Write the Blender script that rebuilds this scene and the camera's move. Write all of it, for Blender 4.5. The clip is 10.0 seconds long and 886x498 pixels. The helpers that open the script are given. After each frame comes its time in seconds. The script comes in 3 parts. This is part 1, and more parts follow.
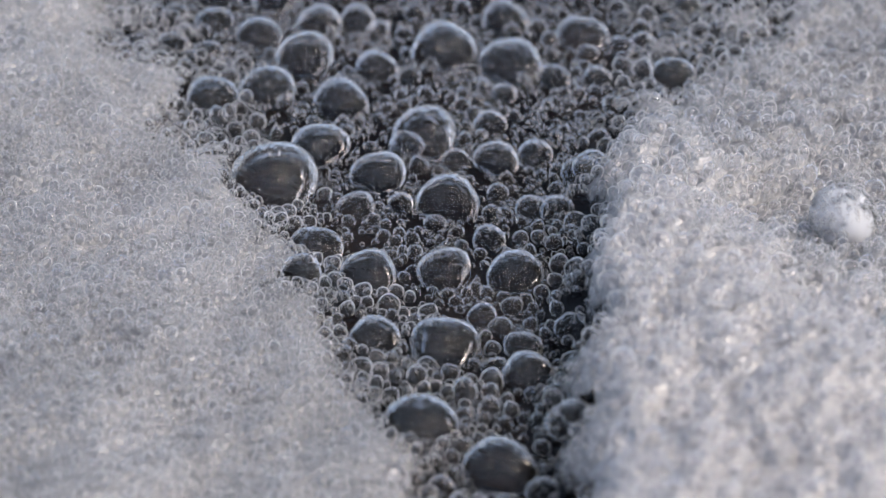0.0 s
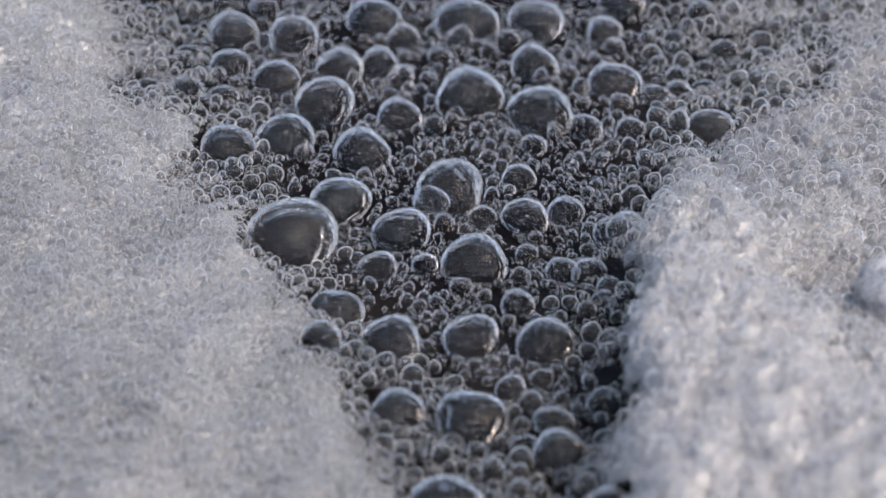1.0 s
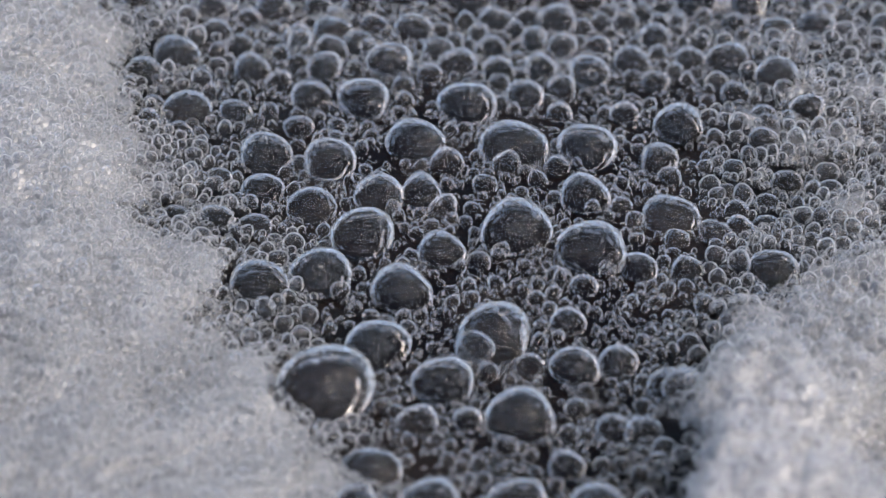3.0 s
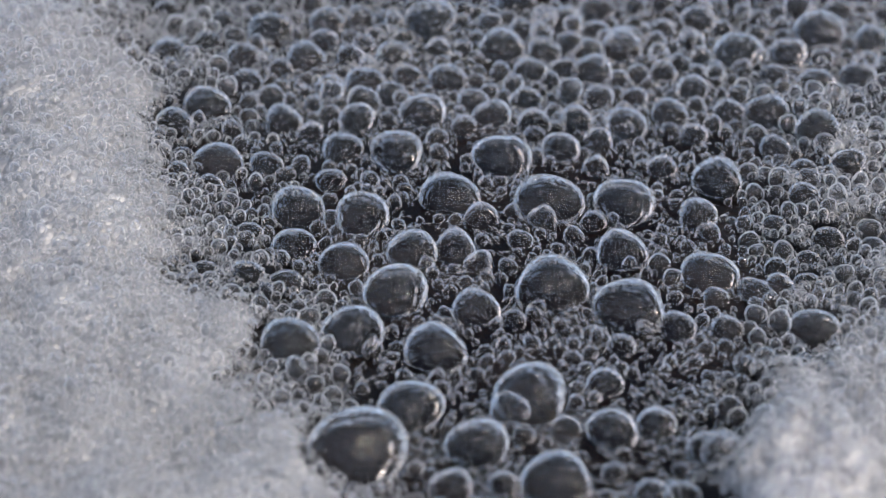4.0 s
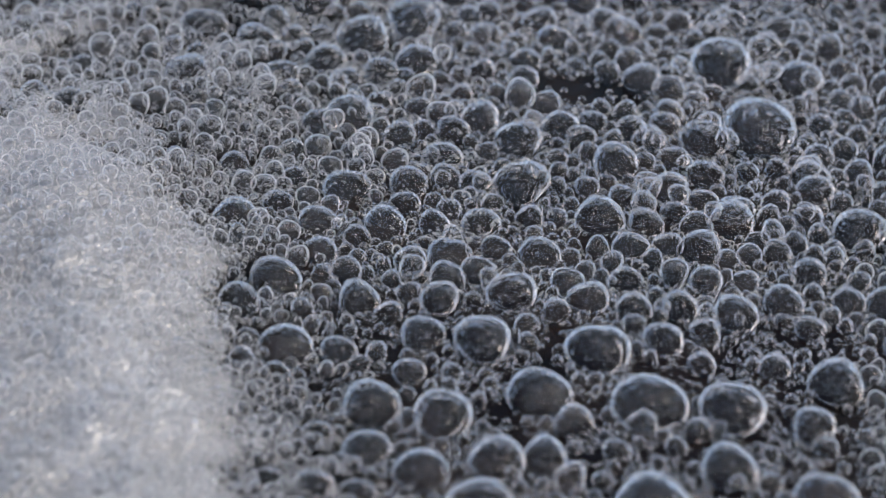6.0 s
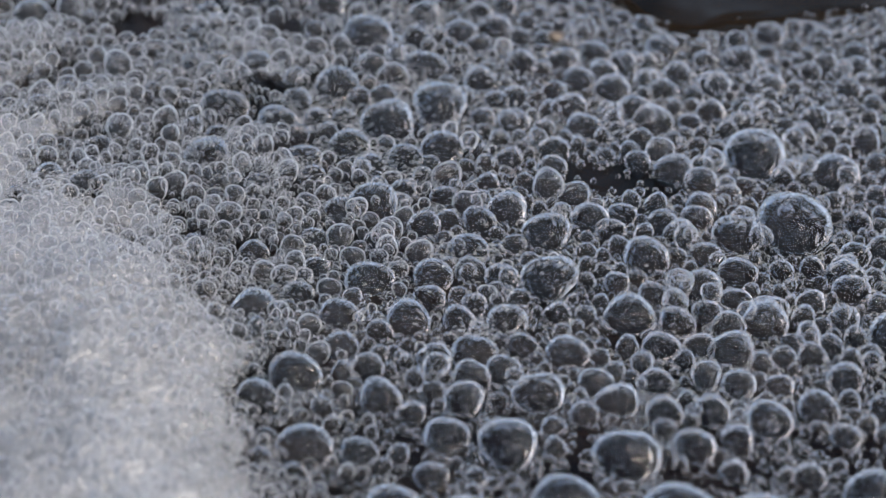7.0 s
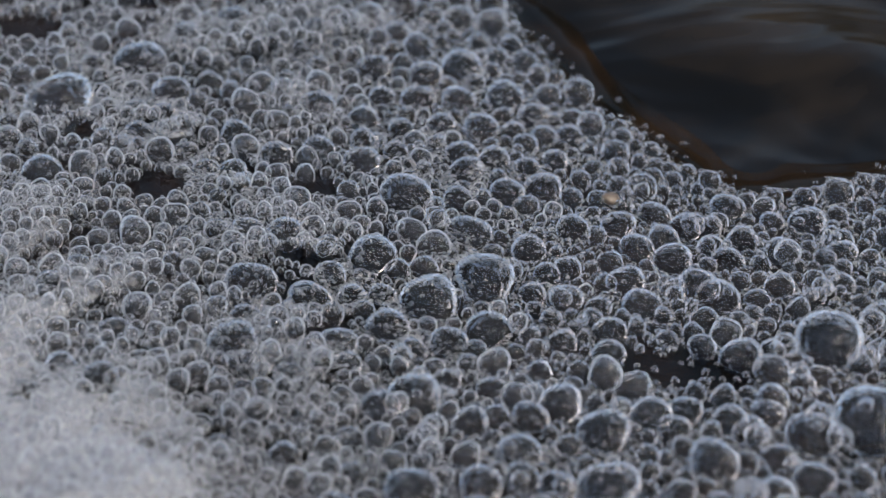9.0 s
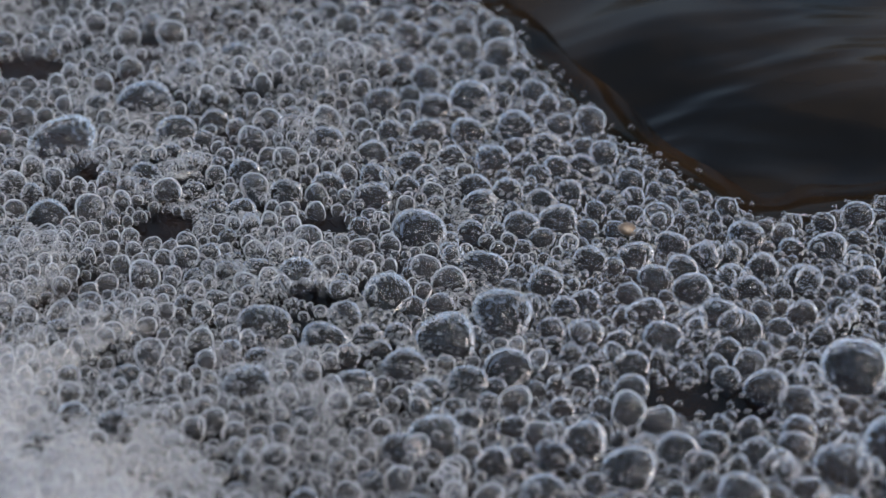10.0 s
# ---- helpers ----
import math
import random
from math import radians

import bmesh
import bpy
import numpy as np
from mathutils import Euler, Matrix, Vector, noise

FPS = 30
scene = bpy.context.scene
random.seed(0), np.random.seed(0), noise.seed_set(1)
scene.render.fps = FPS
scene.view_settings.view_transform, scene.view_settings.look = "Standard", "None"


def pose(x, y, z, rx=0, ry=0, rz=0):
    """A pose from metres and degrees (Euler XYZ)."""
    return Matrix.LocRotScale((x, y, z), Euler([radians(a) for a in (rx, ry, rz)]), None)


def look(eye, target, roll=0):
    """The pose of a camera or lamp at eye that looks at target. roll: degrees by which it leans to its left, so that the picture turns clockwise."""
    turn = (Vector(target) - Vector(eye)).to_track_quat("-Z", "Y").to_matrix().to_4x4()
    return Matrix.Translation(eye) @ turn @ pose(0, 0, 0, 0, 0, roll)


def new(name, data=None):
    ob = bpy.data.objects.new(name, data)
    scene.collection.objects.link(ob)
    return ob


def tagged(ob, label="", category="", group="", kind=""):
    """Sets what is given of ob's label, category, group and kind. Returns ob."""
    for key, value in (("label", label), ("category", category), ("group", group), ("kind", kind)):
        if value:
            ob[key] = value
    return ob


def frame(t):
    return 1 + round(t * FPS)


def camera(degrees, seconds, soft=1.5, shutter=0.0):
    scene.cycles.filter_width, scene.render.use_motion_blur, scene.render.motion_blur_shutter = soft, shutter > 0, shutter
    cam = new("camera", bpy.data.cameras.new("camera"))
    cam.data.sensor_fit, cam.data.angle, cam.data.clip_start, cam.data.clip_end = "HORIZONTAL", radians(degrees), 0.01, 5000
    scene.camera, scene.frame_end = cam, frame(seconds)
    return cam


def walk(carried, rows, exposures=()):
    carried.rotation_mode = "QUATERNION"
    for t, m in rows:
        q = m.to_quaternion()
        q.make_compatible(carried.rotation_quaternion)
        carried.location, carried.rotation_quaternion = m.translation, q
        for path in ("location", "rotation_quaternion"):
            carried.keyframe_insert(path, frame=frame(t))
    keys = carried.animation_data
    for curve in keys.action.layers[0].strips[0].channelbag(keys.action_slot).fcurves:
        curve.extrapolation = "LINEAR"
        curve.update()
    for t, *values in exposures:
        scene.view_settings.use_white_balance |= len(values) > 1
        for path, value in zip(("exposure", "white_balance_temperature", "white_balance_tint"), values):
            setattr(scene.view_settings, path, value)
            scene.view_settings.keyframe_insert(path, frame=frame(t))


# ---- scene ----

# ---------------------------------------------------------------- camera
cam = camera(19.4, 10.0, soft=1.5)
cam.data.dof.use_dof = True
cam.data.dof.focus_distance = 0.377
cam.data.dof.aperture_fstop = 16.5
PATH = [
    (0, look((0.00000, -0.29110, 0.24426), (-0.00018, 0.00003, 0.00003), 0.001)),
    (0.5, look((-0.00099, -0.27948, 0.24438), (-0.00211, 0.00980, -0.00203), 0.371)),
    (1, look((-0.00350, -0.26821, 0.24263), (-0.00398, 0.01998, -0.00506), 0.520)),
    (1.5, look((-0.00538, -0.26123, 0.24225), (-0.00571, 0.02725, -0.00509), 0.762)),
    (2, look((-0.00629, -0.25130, 0.24155), (-0.00762, 0.03690, -0.00611), 1.003)),
    (2.5, look((-0.00644, -0.24306, 0.24186), (-0.00945, 0.04490, -0.00607), 1.039)),
    (2.7, look((-0.00633, -0.24043, 0.24200), (-0.00986, 0.04778, -0.00563), 1.008)),
    (4, look((-0.00797, -0.22960, 0.24119), (-0.01607, 0.06148, -0.00295), 0.651)),
    (4.5, look((-0.00819, -0.21861, 0.24134), (-0.01988, 0.07231, -0.00284), 0.717)),
    (5, look((-0.00930, -0.20599, 0.24188), (-0.02388, 0.08388, -0.00339), 0.749)),
    (5.5, look((-0.01187, -0.19333, 0.24071), (-0.02769, 0.09584, -0.00533), 0.961)),
    (7, look((-0.01774, -0.17096, 0.23861), (-0.03599, 0.12258, -0.00203), 2.092)),
    (7.5, look((-0.02082, -0.16142, 0.23879), (-0.03848, 0.13265, -0.00123), 2.606)),
    (8, look((-0.02351, -0.14786, 0.23928), (-0.04119, 0.14495, -0.00229), 2.934)),
    (8.5, look((-0.02605, -0.13610, 0.23912), (-0.04401, 0.15634, -0.00287), 2.657)),
    (9, look((-0.02707, -0.12835, 0.23942), (-0.04613, 0.16416, -0.00238), 2.096)),
    (9.5, look((-0.02940, -0.12041, 0.23937), (-0.04864, 0.17223, -0.00227), 1.494)),
    (10, look((-0.03087, -0.12145, 0.23767), (-0.04890, 0.17241, -0.00259), 0.716)),
]
walk(cam, PATH, [(0, 1.48, 7300, 11), (4.5, 1.52, 7180, 9), (7, 1.52, 7150, 8), (10, 1.46, 7150, 7)])

# ---------------------------------------------------------------- light
SUN_ELEVATION, SUN_AZIMUTH = 60, 112
world = bpy.data.worlds.new("sky")
world.use_nodes = True
scene.world = world
sky = world.node_tree.nodes.new("ShaderNodeTexSky")
sky.sky_type = "NISHITA"
sky.sun_disc = False
sky.dust_density = 2.5
sky.ozone_density = 0.6
sky.sun_elevation = radians(SUN_ELEVATION)
sky.sun_rotation = radians(SUN_AZIMUTH)
world.node_tree.links.new(sky.outputs[0], world.node_tree.nodes["Background"].inputs[0])
world.node_tree.nodes["Background"].inputs[1].default_value = 0.15

sun = new("sun", bpy.data.lights.new("sun", "SUN"))
sun.data.energy = 1.05
sun.data.angle = radians(2.0)
sun.data.color = (1.0, 0.965, 0.925)
_e, _a = radians(SUN_ELEVATION), radians(SUN_AZIMUTH)
sun.matrix_basis = look((math.sin(_a) * math.cos(_e), math.cos(_a) * math.cos(_e), math.sin(_e)), (0, 0, 0))


# ---------------------------------------------------------------- materials
def material(name):
    mat = bpy.data.materials.new(name)
    mat.use_nodes = True
    mat.node_tree.nodes.clear()
    return mat, mat.node_tree.nodes, mat.node_tree.links


def node(nodes, kind, **inputs):
    n = nodes.new(kind)
    for key, value in inputs.items():
        n.inputs[key.replace("_", " ")].default_value = value
    return n


def film_material(name, milk, ring, start, full, tint, relief_strength, blur, grain=1.0, depth=0.001, thin=0.35, inner=0.0, lift=0.8):
    """A thin wet film: clear, glossy by the angle of view, with a blurred bright gloss put in towards the rim, a little
    milky.
    """
    mat, nodes, links = material(name)
    clear = node(nodes, "ShaderNodeBsdfTransparent", Color=(*tint, 1))
    gloss = node(nodes, "ShaderNodeBsdfGlossy", Color=(1.0, 1.0, 1.0, 1), Roughness=0.03)
    sheen = node(nodes, "ShaderNodeBsdfGlossy", Color=(1.0, 0.958, 0.93, 1), Roughness=blur)
    # the rim's brightness is put in: gloss normals bent upwards to mirror sky
    shape = nodes.new("ShaderNodeNewGeometry")
    upward = nodes.new("ShaderNodeVectorMath")
    upward.inputs[1].default_value = (0, 0, lift)
    upright = nodes.new("ShaderNodeVectorMath")
    upright.operation = "NORMALIZE"
    links.new(shape.outputs["Normal"], upward.inputs[0])
    links.new(upward.outputs[0], upright.inputs[0])
    links.new(upright.outputs[0], sheen.inputs["Normal"])
    white = node(nodes, "ShaderNodeBsdfDiffuse", Color=(0.79, 0.815, 0.86, 1))
    veil = node(nodes, "ShaderNodeBsdfTranslucent", Color=(0.79, 0.815, 0.86, 1))
    scatter = nodes.new("ShaderNodeMixShader")
    scatter.inputs[0].default_value = 0.5
    links.new(white.outputs[0], scatter.inputs[1])
    links.new(veil.outputs[0], scatter.inputs[2])
    body = nodes.new("ShaderNodeMixShader")
    body.inputs[0].default_value = milk
    links.new(clear.outputs[0], body.inputs[1])
    links.new(scatter.outputs[0], body.inputs[2])
    fresnel = node(nodes, "ShaderNodeFresnel", IOR=1.3)
    film = nodes.new("ShaderNodeMixShader")
    links.new(fresnel.outputs[0], film.inputs[0])
    links.new(body.outputs[0], film.inputs[1])
    links.new(gloss.outputs[0], film.inputs[2])
    facing = node(nodes, "ShaderNodeLayerWeight", Blend=0.5)
    band = nodes.new("ShaderNodeMapRange")
    band.interpolation_type = "SMOOTHSTEP"
    for key, value in (("From Min", start), ("From Max", full), ("To Min", 0.0), ("To Max", ring)):
        band.inputs[key].default_value = value
    links.new(facing.outputs["Facing"], band.inputs["Value"])
    strength = band
    if relief_strength:
        coords = nodes.new("ShaderNodeTexCoord")
        wave = node(nodes, "ShaderNodeTexNoise", Scale=2.2 * grain, Detail=3.0, Roughness=0.6, Distortion=1.2)
        links.new(coords.outputs["Object"], wave.inputs["Vector"])
        relief = node(nodes, "ShaderNodeBump", Strength=relief_strength, Distance=depth)
        links.new(wave.outputs[0], relief.inputs["Height"])
        links.new(relief.outputs[0], gloss.inputs["Normal"])
        links.new(relief.outputs[0], upward.inputs[0])
        own = nodes.new("ShaderNodeObjectInfo")
        shift = nodes.new("ShaderNodeMath")
        shift.operation = "MULTIPLY"
        shift.inputs[1].default_value = 37.0
        links.new(own.outputs["Random"], shift.inputs[0])
        fine = node(nodes, "ShaderNodeTexNoise", Scale=7.0 * grain, Detail=4.0, Roughness=0.65, Distortion=2.0)
        for n in (wave, fine):
            n.noise_dimensions = "4D"
            links.new(shift.outputs[0], n.inputs["W"])
        links.new(coords.outputs["Object"], fine.inputs["Vector"])
        uneven = nodes.new("ShaderNodeMath")
        uneven.operation = "MULTIPLY_ADD"
        uneven.inputs[1].default_value, uneven.inputs[2].default_value = 0.95, -0.475
        links.new(fine.outputs[0], uneven.inputs[0])
        shifted = nodes.new("ShaderNodeMath")
        links.new(facing.outputs["Facing"], shifted.inputs[0])
        links.new(uneven.outputs[0], shifted.inputs[1])
        links.new(shifted.outputs[0], band.inputs["Value"])
        thread = node(nodes, "ShaderNodeTexNoise", Scale=4.5 * grain, Detail=5.0, Roughness=0.7, Distortion=3.5)
        thread.noise_dimensions = "4D"
        links.new(shift.outputs[0], thread.inputs["W"])
        links.new(coords.outputs["Object"], thread.inputs["Vector"])
        streaks = nodes.new("ShaderNodeMapRange")
        for key, value in (("From Min", 0.40), ("From Max", 0.56), ("To Min", thin), ("To Max", 1.0)):
            streaks.inputs[key].default_value = value
        links.new(thread.outputs[0], streaks.inputs["Value"])
        uneven_band = nodes.new("ShaderNodeMath")
        uneven_band.operation = "MULTIPLY"
        links.new(band.outputs[0], uneven_band.inputs[0])
        links.new(streaks.outputs[0], uneven_band.inputs[1])
        strength = uneven_band
    # broken inner arcs of sheen, put in for reflections off the second wall
    if relief_strength and inner:
        rise = nodes.new("ShaderNodeMapRange")
        fall = nodes.new("ShaderNodeMapRange")
        broken = nodes.new("ShaderNodeMapRange")
        for n, a, b, c, d in ((rise, 0.24, 0.29, 0.0, inner), (fall, 0.31, 0.37, 1.0, 0.0), (broken, 0.50, 0.57, 0.0, 1.0)):
            n.interpolation_type = "SMOOTHSTEP"
            for key, value in (("From Min", a), ("From Max", b), ("To Min", c), ("To Max", d)):
                n.inputs[key].default_value = value
        links.new(facing.outputs["Facing"], rise.inputs["Value"])
        links.new(facing.outputs["Facing"], fall.inputs["Value"])
        links.new(wave.outputs[0], broken.inputs["Value"])
        for n in (fall, broken):
            product = nodes.new("ShaderNodeMath")
            product.operation = "MULTIPLY"
            links.new((rise if n is fall else arc).outputs[0], product.inputs[0])
            links.new(n.outputs[0], product.inputs[1])
            arc = product
        strength = nodes.new("ShaderNodeMath")
        strength.use_clamp = True
        links.new(uneven_band.outputs[0], strength.inputs[0])
        links.new(arc.outputs[0], strength.inputs[1])
    mix = nodes.new("ShaderNodeMixShader")
    links.new(strength.outputs[0], mix.inputs[0])
    links.new(film.outputs[0], mix.inputs[1])
    links.new(sheen.outputs[0], mix.inputs[2])
    out = nodes.new("ShaderNodeOutputMaterial")
    links.new(mix.outputs[0], out.inputs[0])
    return mat


FILM = film_material("bubble film", 0.010, 0.95, 0.44, 0.66, (0.98, 0.985, 1.0), 0.9, 0.22, depth=0.0009, thin=0.12, inner=0.2, lift=0.65)
BEAD = film_material("small bubble film", 0.018, 0.92, 0.50, 0.66, (0.985, 0.985, 0.995), 0.6, 0.22, 500.0, 0.0004, 0.3, 0.16, 0.7)
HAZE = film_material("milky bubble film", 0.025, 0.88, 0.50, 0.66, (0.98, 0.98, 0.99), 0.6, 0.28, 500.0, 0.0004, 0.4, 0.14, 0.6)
FROTH = film_material("froth film", 0.05, 0.64, 0.50, 0.66, (0.985, 0.99, 0.995), 0.3, 0.32, 700.0, 0.0002, lift=0.6)
LIP = film_material("drawn-up water", 0.02, 0.0, 0.5, 0.7, (0.80, 0.82, 0.84), 0, 0.3)


def foam_material():
    mat, nodes, links = material("white foam")
    coords = nodes.new("ShaderNodeTexCoord")
    cells = node(nodes, "ShaderNodeTexVoronoi", Scale=900.0)
    links.new(coords.outputs["Object"], cells.inputs["Vector"])
    clouds = node(nodes, "ShaderNodeTexNoise", Scale=60.0, Detail=5.0)
    links.new(coords.outputs["Object"], clouds.inputs["Vector"])
    ramp = nodes.new("ShaderNodeValToRGB")
    ramp.color_ramp.elements[0].position, ramp.color_ramp.elements[0].color = 0.3, (0.125, 0.127, 0.133, 1)
    ramp.color_ramp.elements[1].position, ramp.color_ramp.elements[1].color = 0.7, (0.215, 0.220, 0.230, 1)
    links.new(clouds.outputs[0], ramp.inputs[0])
    relief = node(nodes, "ShaderNodeBump", Strength=0.8, Distance=0.0007)
    relief.invert = True
    links.new(cells.outputs[0], relief.inputs["Height"])
    skin = node(nodes, "ShaderNodeBsdfPrincipled", Roughness=0.36)
    # paler by height: thick foam, and the sunlit mound's brightness put in colour
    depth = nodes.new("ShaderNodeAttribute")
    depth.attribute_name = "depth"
    brightened = nodes.new("ShaderNodeMixRGB")
    brightened.inputs[2].default_value = (0.335, 0.333, 0.335, 1)
    links.new(depth.outputs["Fac"], brightened.inputs[0])
    links.new(ramp.outputs[0], brightened.inputs[1])
    links.new(brightened.outputs[0], skin.inputs["Base Color"])
    links.new(relief.outputs[0], skin.inputs["Normal"])
    # the foam thins out to a broken veil towards open water
    cover = nodes.new("ShaderNodeAttribute")
    cover.attribute_name = "cover"
    patches = node(nodes, "ShaderNodeTexNoise", Scale=450.0, Detail=4.0, Roughness=0.7)
    links.new(coords.outputs["Object"], patches.inputs["Vector"])
    broken = nodes.new("ShaderNodeMath")
    broken.operation = "MULTIPLY_ADD"
    broken.inputs[1].default_value, broken.inputs[2].default_value = 2.4, -1.2
    gaps = node(nodes, "ShaderNodeTexNoise", Scale=120.0, Detail=3.0, Roughness=0.6, Distortion=0.6)
    links.new(coords.outputs["Object"], gaps.inputs["Vector"])
    both = nodes.new("ShaderNodeMixRGB")
    both.inputs[0].default_value = 0.3
    links.new(patches.outputs[0], both.inputs[1])
    links.new(gaps.outputs[0], both.inputs[2])
    links.new(both.outputs[0], broken.inputs[0])
    spread = nodes.new("ShaderNodeMath")
    links.new(cover.outputs["Fac"], spread.inputs[0])
    links.new(broken.outputs[0], spread.inputs[1])
    veil = nodes.new("ShaderNodeMapRange")
    veil.interpolation_type = "SMOOTHSTEP"
    for key, value in (("From Min", 0.25), ("From Max", 0.85)):
        veil.inputs[key].default_value = value
    links.new(spread.outputs[0], veil.inputs["Value"])
    clear = nodes.new("ShaderNodeBsdfTransparent")
    mix = nodes.new("ShaderNodeMixShader")
    links.new(veil.outputs[0], mix.inputs[0])
    links.new(clear.outputs[0], mix.inputs[1])
    links.new(skin.outputs[0], mix.inputs[2])
    out = nodes.new("ShaderNodeOutputMaterial")
    links.new(mix.outputs[0], out.inputs[0])
    return mat


FOAM = foam_material()


def water_material(name, dark, light, scale, bump_scale, bump_strength, specular, rough, stretch=(1.0, 1.0, 1.0), swirl=1.0, depth=0.002):
    mat, nodes, links = material(name)
    coords = nodes.new("ShaderNodeTexCoord")
    clouds = node(nodes, "ShaderNodeTexNoise", Scale=scale, Detail=4.0, Distortion=0.8)
    links.new(coords.outputs["Object"], clouds.inputs["Vector"])
    ramp = nodes.new("ShaderNodeValToRGB")
    ramp.color_ramp.elements[0].position, ramp.color_ramp.elements[0].color = 0.38, (*dark, 1)
    ramp.color_ramp.elements[1].position, ramp.color_ramp.elements[1].color = 0.68, (*light, 1)
    links.new(clouds.outputs[0], ramp.inputs[0])
    waves = node(nodes, "ShaderNodeTexNoise", Scale=bump_scale, Detail=3.0, Distortion=swirl)
    drawn = nodes.new("ShaderNodeMapping")
    drawn.inputs["Scale"].default_value = (stretch[1], stretch[0], stretch[2])
    drawn.inputs["Rotation"].default_value = (0, 0, 0.35 if stretch[1] != 1 else 0)
    links.new(coords.outputs["Object"], drawn.inputs["Vector"])
    links.new(drawn.outputs[0], waves.inputs["Vector"])
    relief = node(nodes, "ShaderNodeBump", Strength=bump_strength, Distance=depth)
    links.new(waves.outputs[0], relief.inputs["Height"])
    skin = node(nodes, "ShaderNodeBsdfPrincipled", Roughness=rough, IOR=1.33)
    skin.inputs["Specular IOR Level"].default_value = specular
    links.new(ramp.outputs[0], skin.inputs["Base Color"])
    links.new(relief.outputs[0], skin.inputs["Normal"])
    out = nodes.new("ShaderNodeOutputMaterial")
    links.new(skin.outputs[0], out.inputs[0])
    return mat


WATER = water_material("dark water", (0.0015, 0.0015, 0.0016), (0.007, 0.005, 0.0045), 60.0, 170.0, 0.45, 0.14, 0.06)
CLEAR = water_material("clear brown water", (0.0014, 0.0013, 0.0010), (0.0125, 0.0088, 0.0055), 20.0, 13.0, 0.7, 0.14, 0.15, (1.0, 0.5, 1.0), 2.6, 0.007)
# darker copy of CLEAR: the dark reflection at the foam's edge put into colour
EDGE_DARK = water_material("darkened brown water", (0.0010, 0.0009, 0.0007), (0.010, 0.0055, 0.0028), 34.0, 20.0, 0.4, 0.05, 0.10, (1.0, 0.38, 1.0), 1.6, 0.004)
BALL = film_material("frothy skin", 0.74, 0.2, 0.5, 0.7, (0.9, 0.91, 0.93), 0.6, 0.4)


# ---------------------------------------------------------------- shape of the place (all in cm here)
def along(y, knots):
    ys, xs = zip(*knots)
    return np.interp(y, ys, xs)


LEFT_EDGE = [(-12, 1.0), (-5, -0.4), (-4.2, -0.7), (-2.5, -1.3), (-1.5, -1.9), (-0.4, -2.6), (1, -3.5), (2.9, -4.4), (5, -5.2), (7.3, -5.9), (10, -7.0), (12, -8.8), (14, -11), (18, -13), (40, -20)]
RIGHT_EDGE = [(-12, 1.55), (-5, 1.55), (-1, 1.7), (0.6, 1.75), (1.6, 2.25), (3.0, 2.8), (4.2, 4.1), (5.5, 5.6), (8, 9), (40, 40)]


def smooth(a, b, v):
    s = np.clip((v - a) / (b - a), 0, 1)
    return s * s * (3 - 2 * s)


def wobble(x, y, scale, seed):
    return np.sin(x * scale + 1.3 * seed + 1.7 * np.sin(0.61 * scale * y + seed)) * np.cos(y * scale * 0.9 - seed + 1.1 * np.sin(0.53 * scale * x + 2 * seed))


def froth(x, y):
    """How far the white foam has closed over the water: 0 open, 1 closed."""
    left = smooth(3.1, -1.6, x - along(y, LEFT_EDGE) + 0.5 * wobble(x, y, 1.3, 1) + 0.25 * wobble(x, y, 3.1, 5))
    right = smooth(-0.9, 1.0, x - along(y, RIGHT_EDGE) + 0.4 * wobble(x, y, 1.6, 2) + 0.2 * wobble(x, y, 4.1, 6))
    far = (0.68 - 0.22 * smooth(14, 18, y)) * smooth(-2.6, -7.2, x + 0.10 * (y - 12) + 0.7 * wobble(x, y, 0.9, 7)) * smooth(9, 12, y) * (0.58 + 0.48 * smooth(-0.2, 0.5, wobble(x, y, 1.5, 15)))
    beyond = 0.74 * smooth(2.0, 4.6, x + 0.6 * wobble(x, y, 1.4, 11)) * smooth(12, 8, y)
    patch = 0.75 * bump(x, y, -9.0, 18.2, 1.1, 0.8) + 0.6 * bump(x, y, -6.6, 21.2, 1.6, 0.9) + 0.5 * bump(x, y, -10.5, 21.5, 2.2, 1.0)
    patch = np.maximum(patch * (0.7 + 0.3 * wobble(x, y, 4.0, 8)), beyond * (0.85 + 0.15 * wobble(x, y, 3.0, 12)))
    return np.maximum(np.maximum(left, right), np.maximum(far, patch))


def bump(x, y, cx, cy, rx, ry, power=2.0):
    return np.exp(-((((x - cx) / rx) ** 2 + ((y - cy) / ry) ** 2) ** (power / 2)))


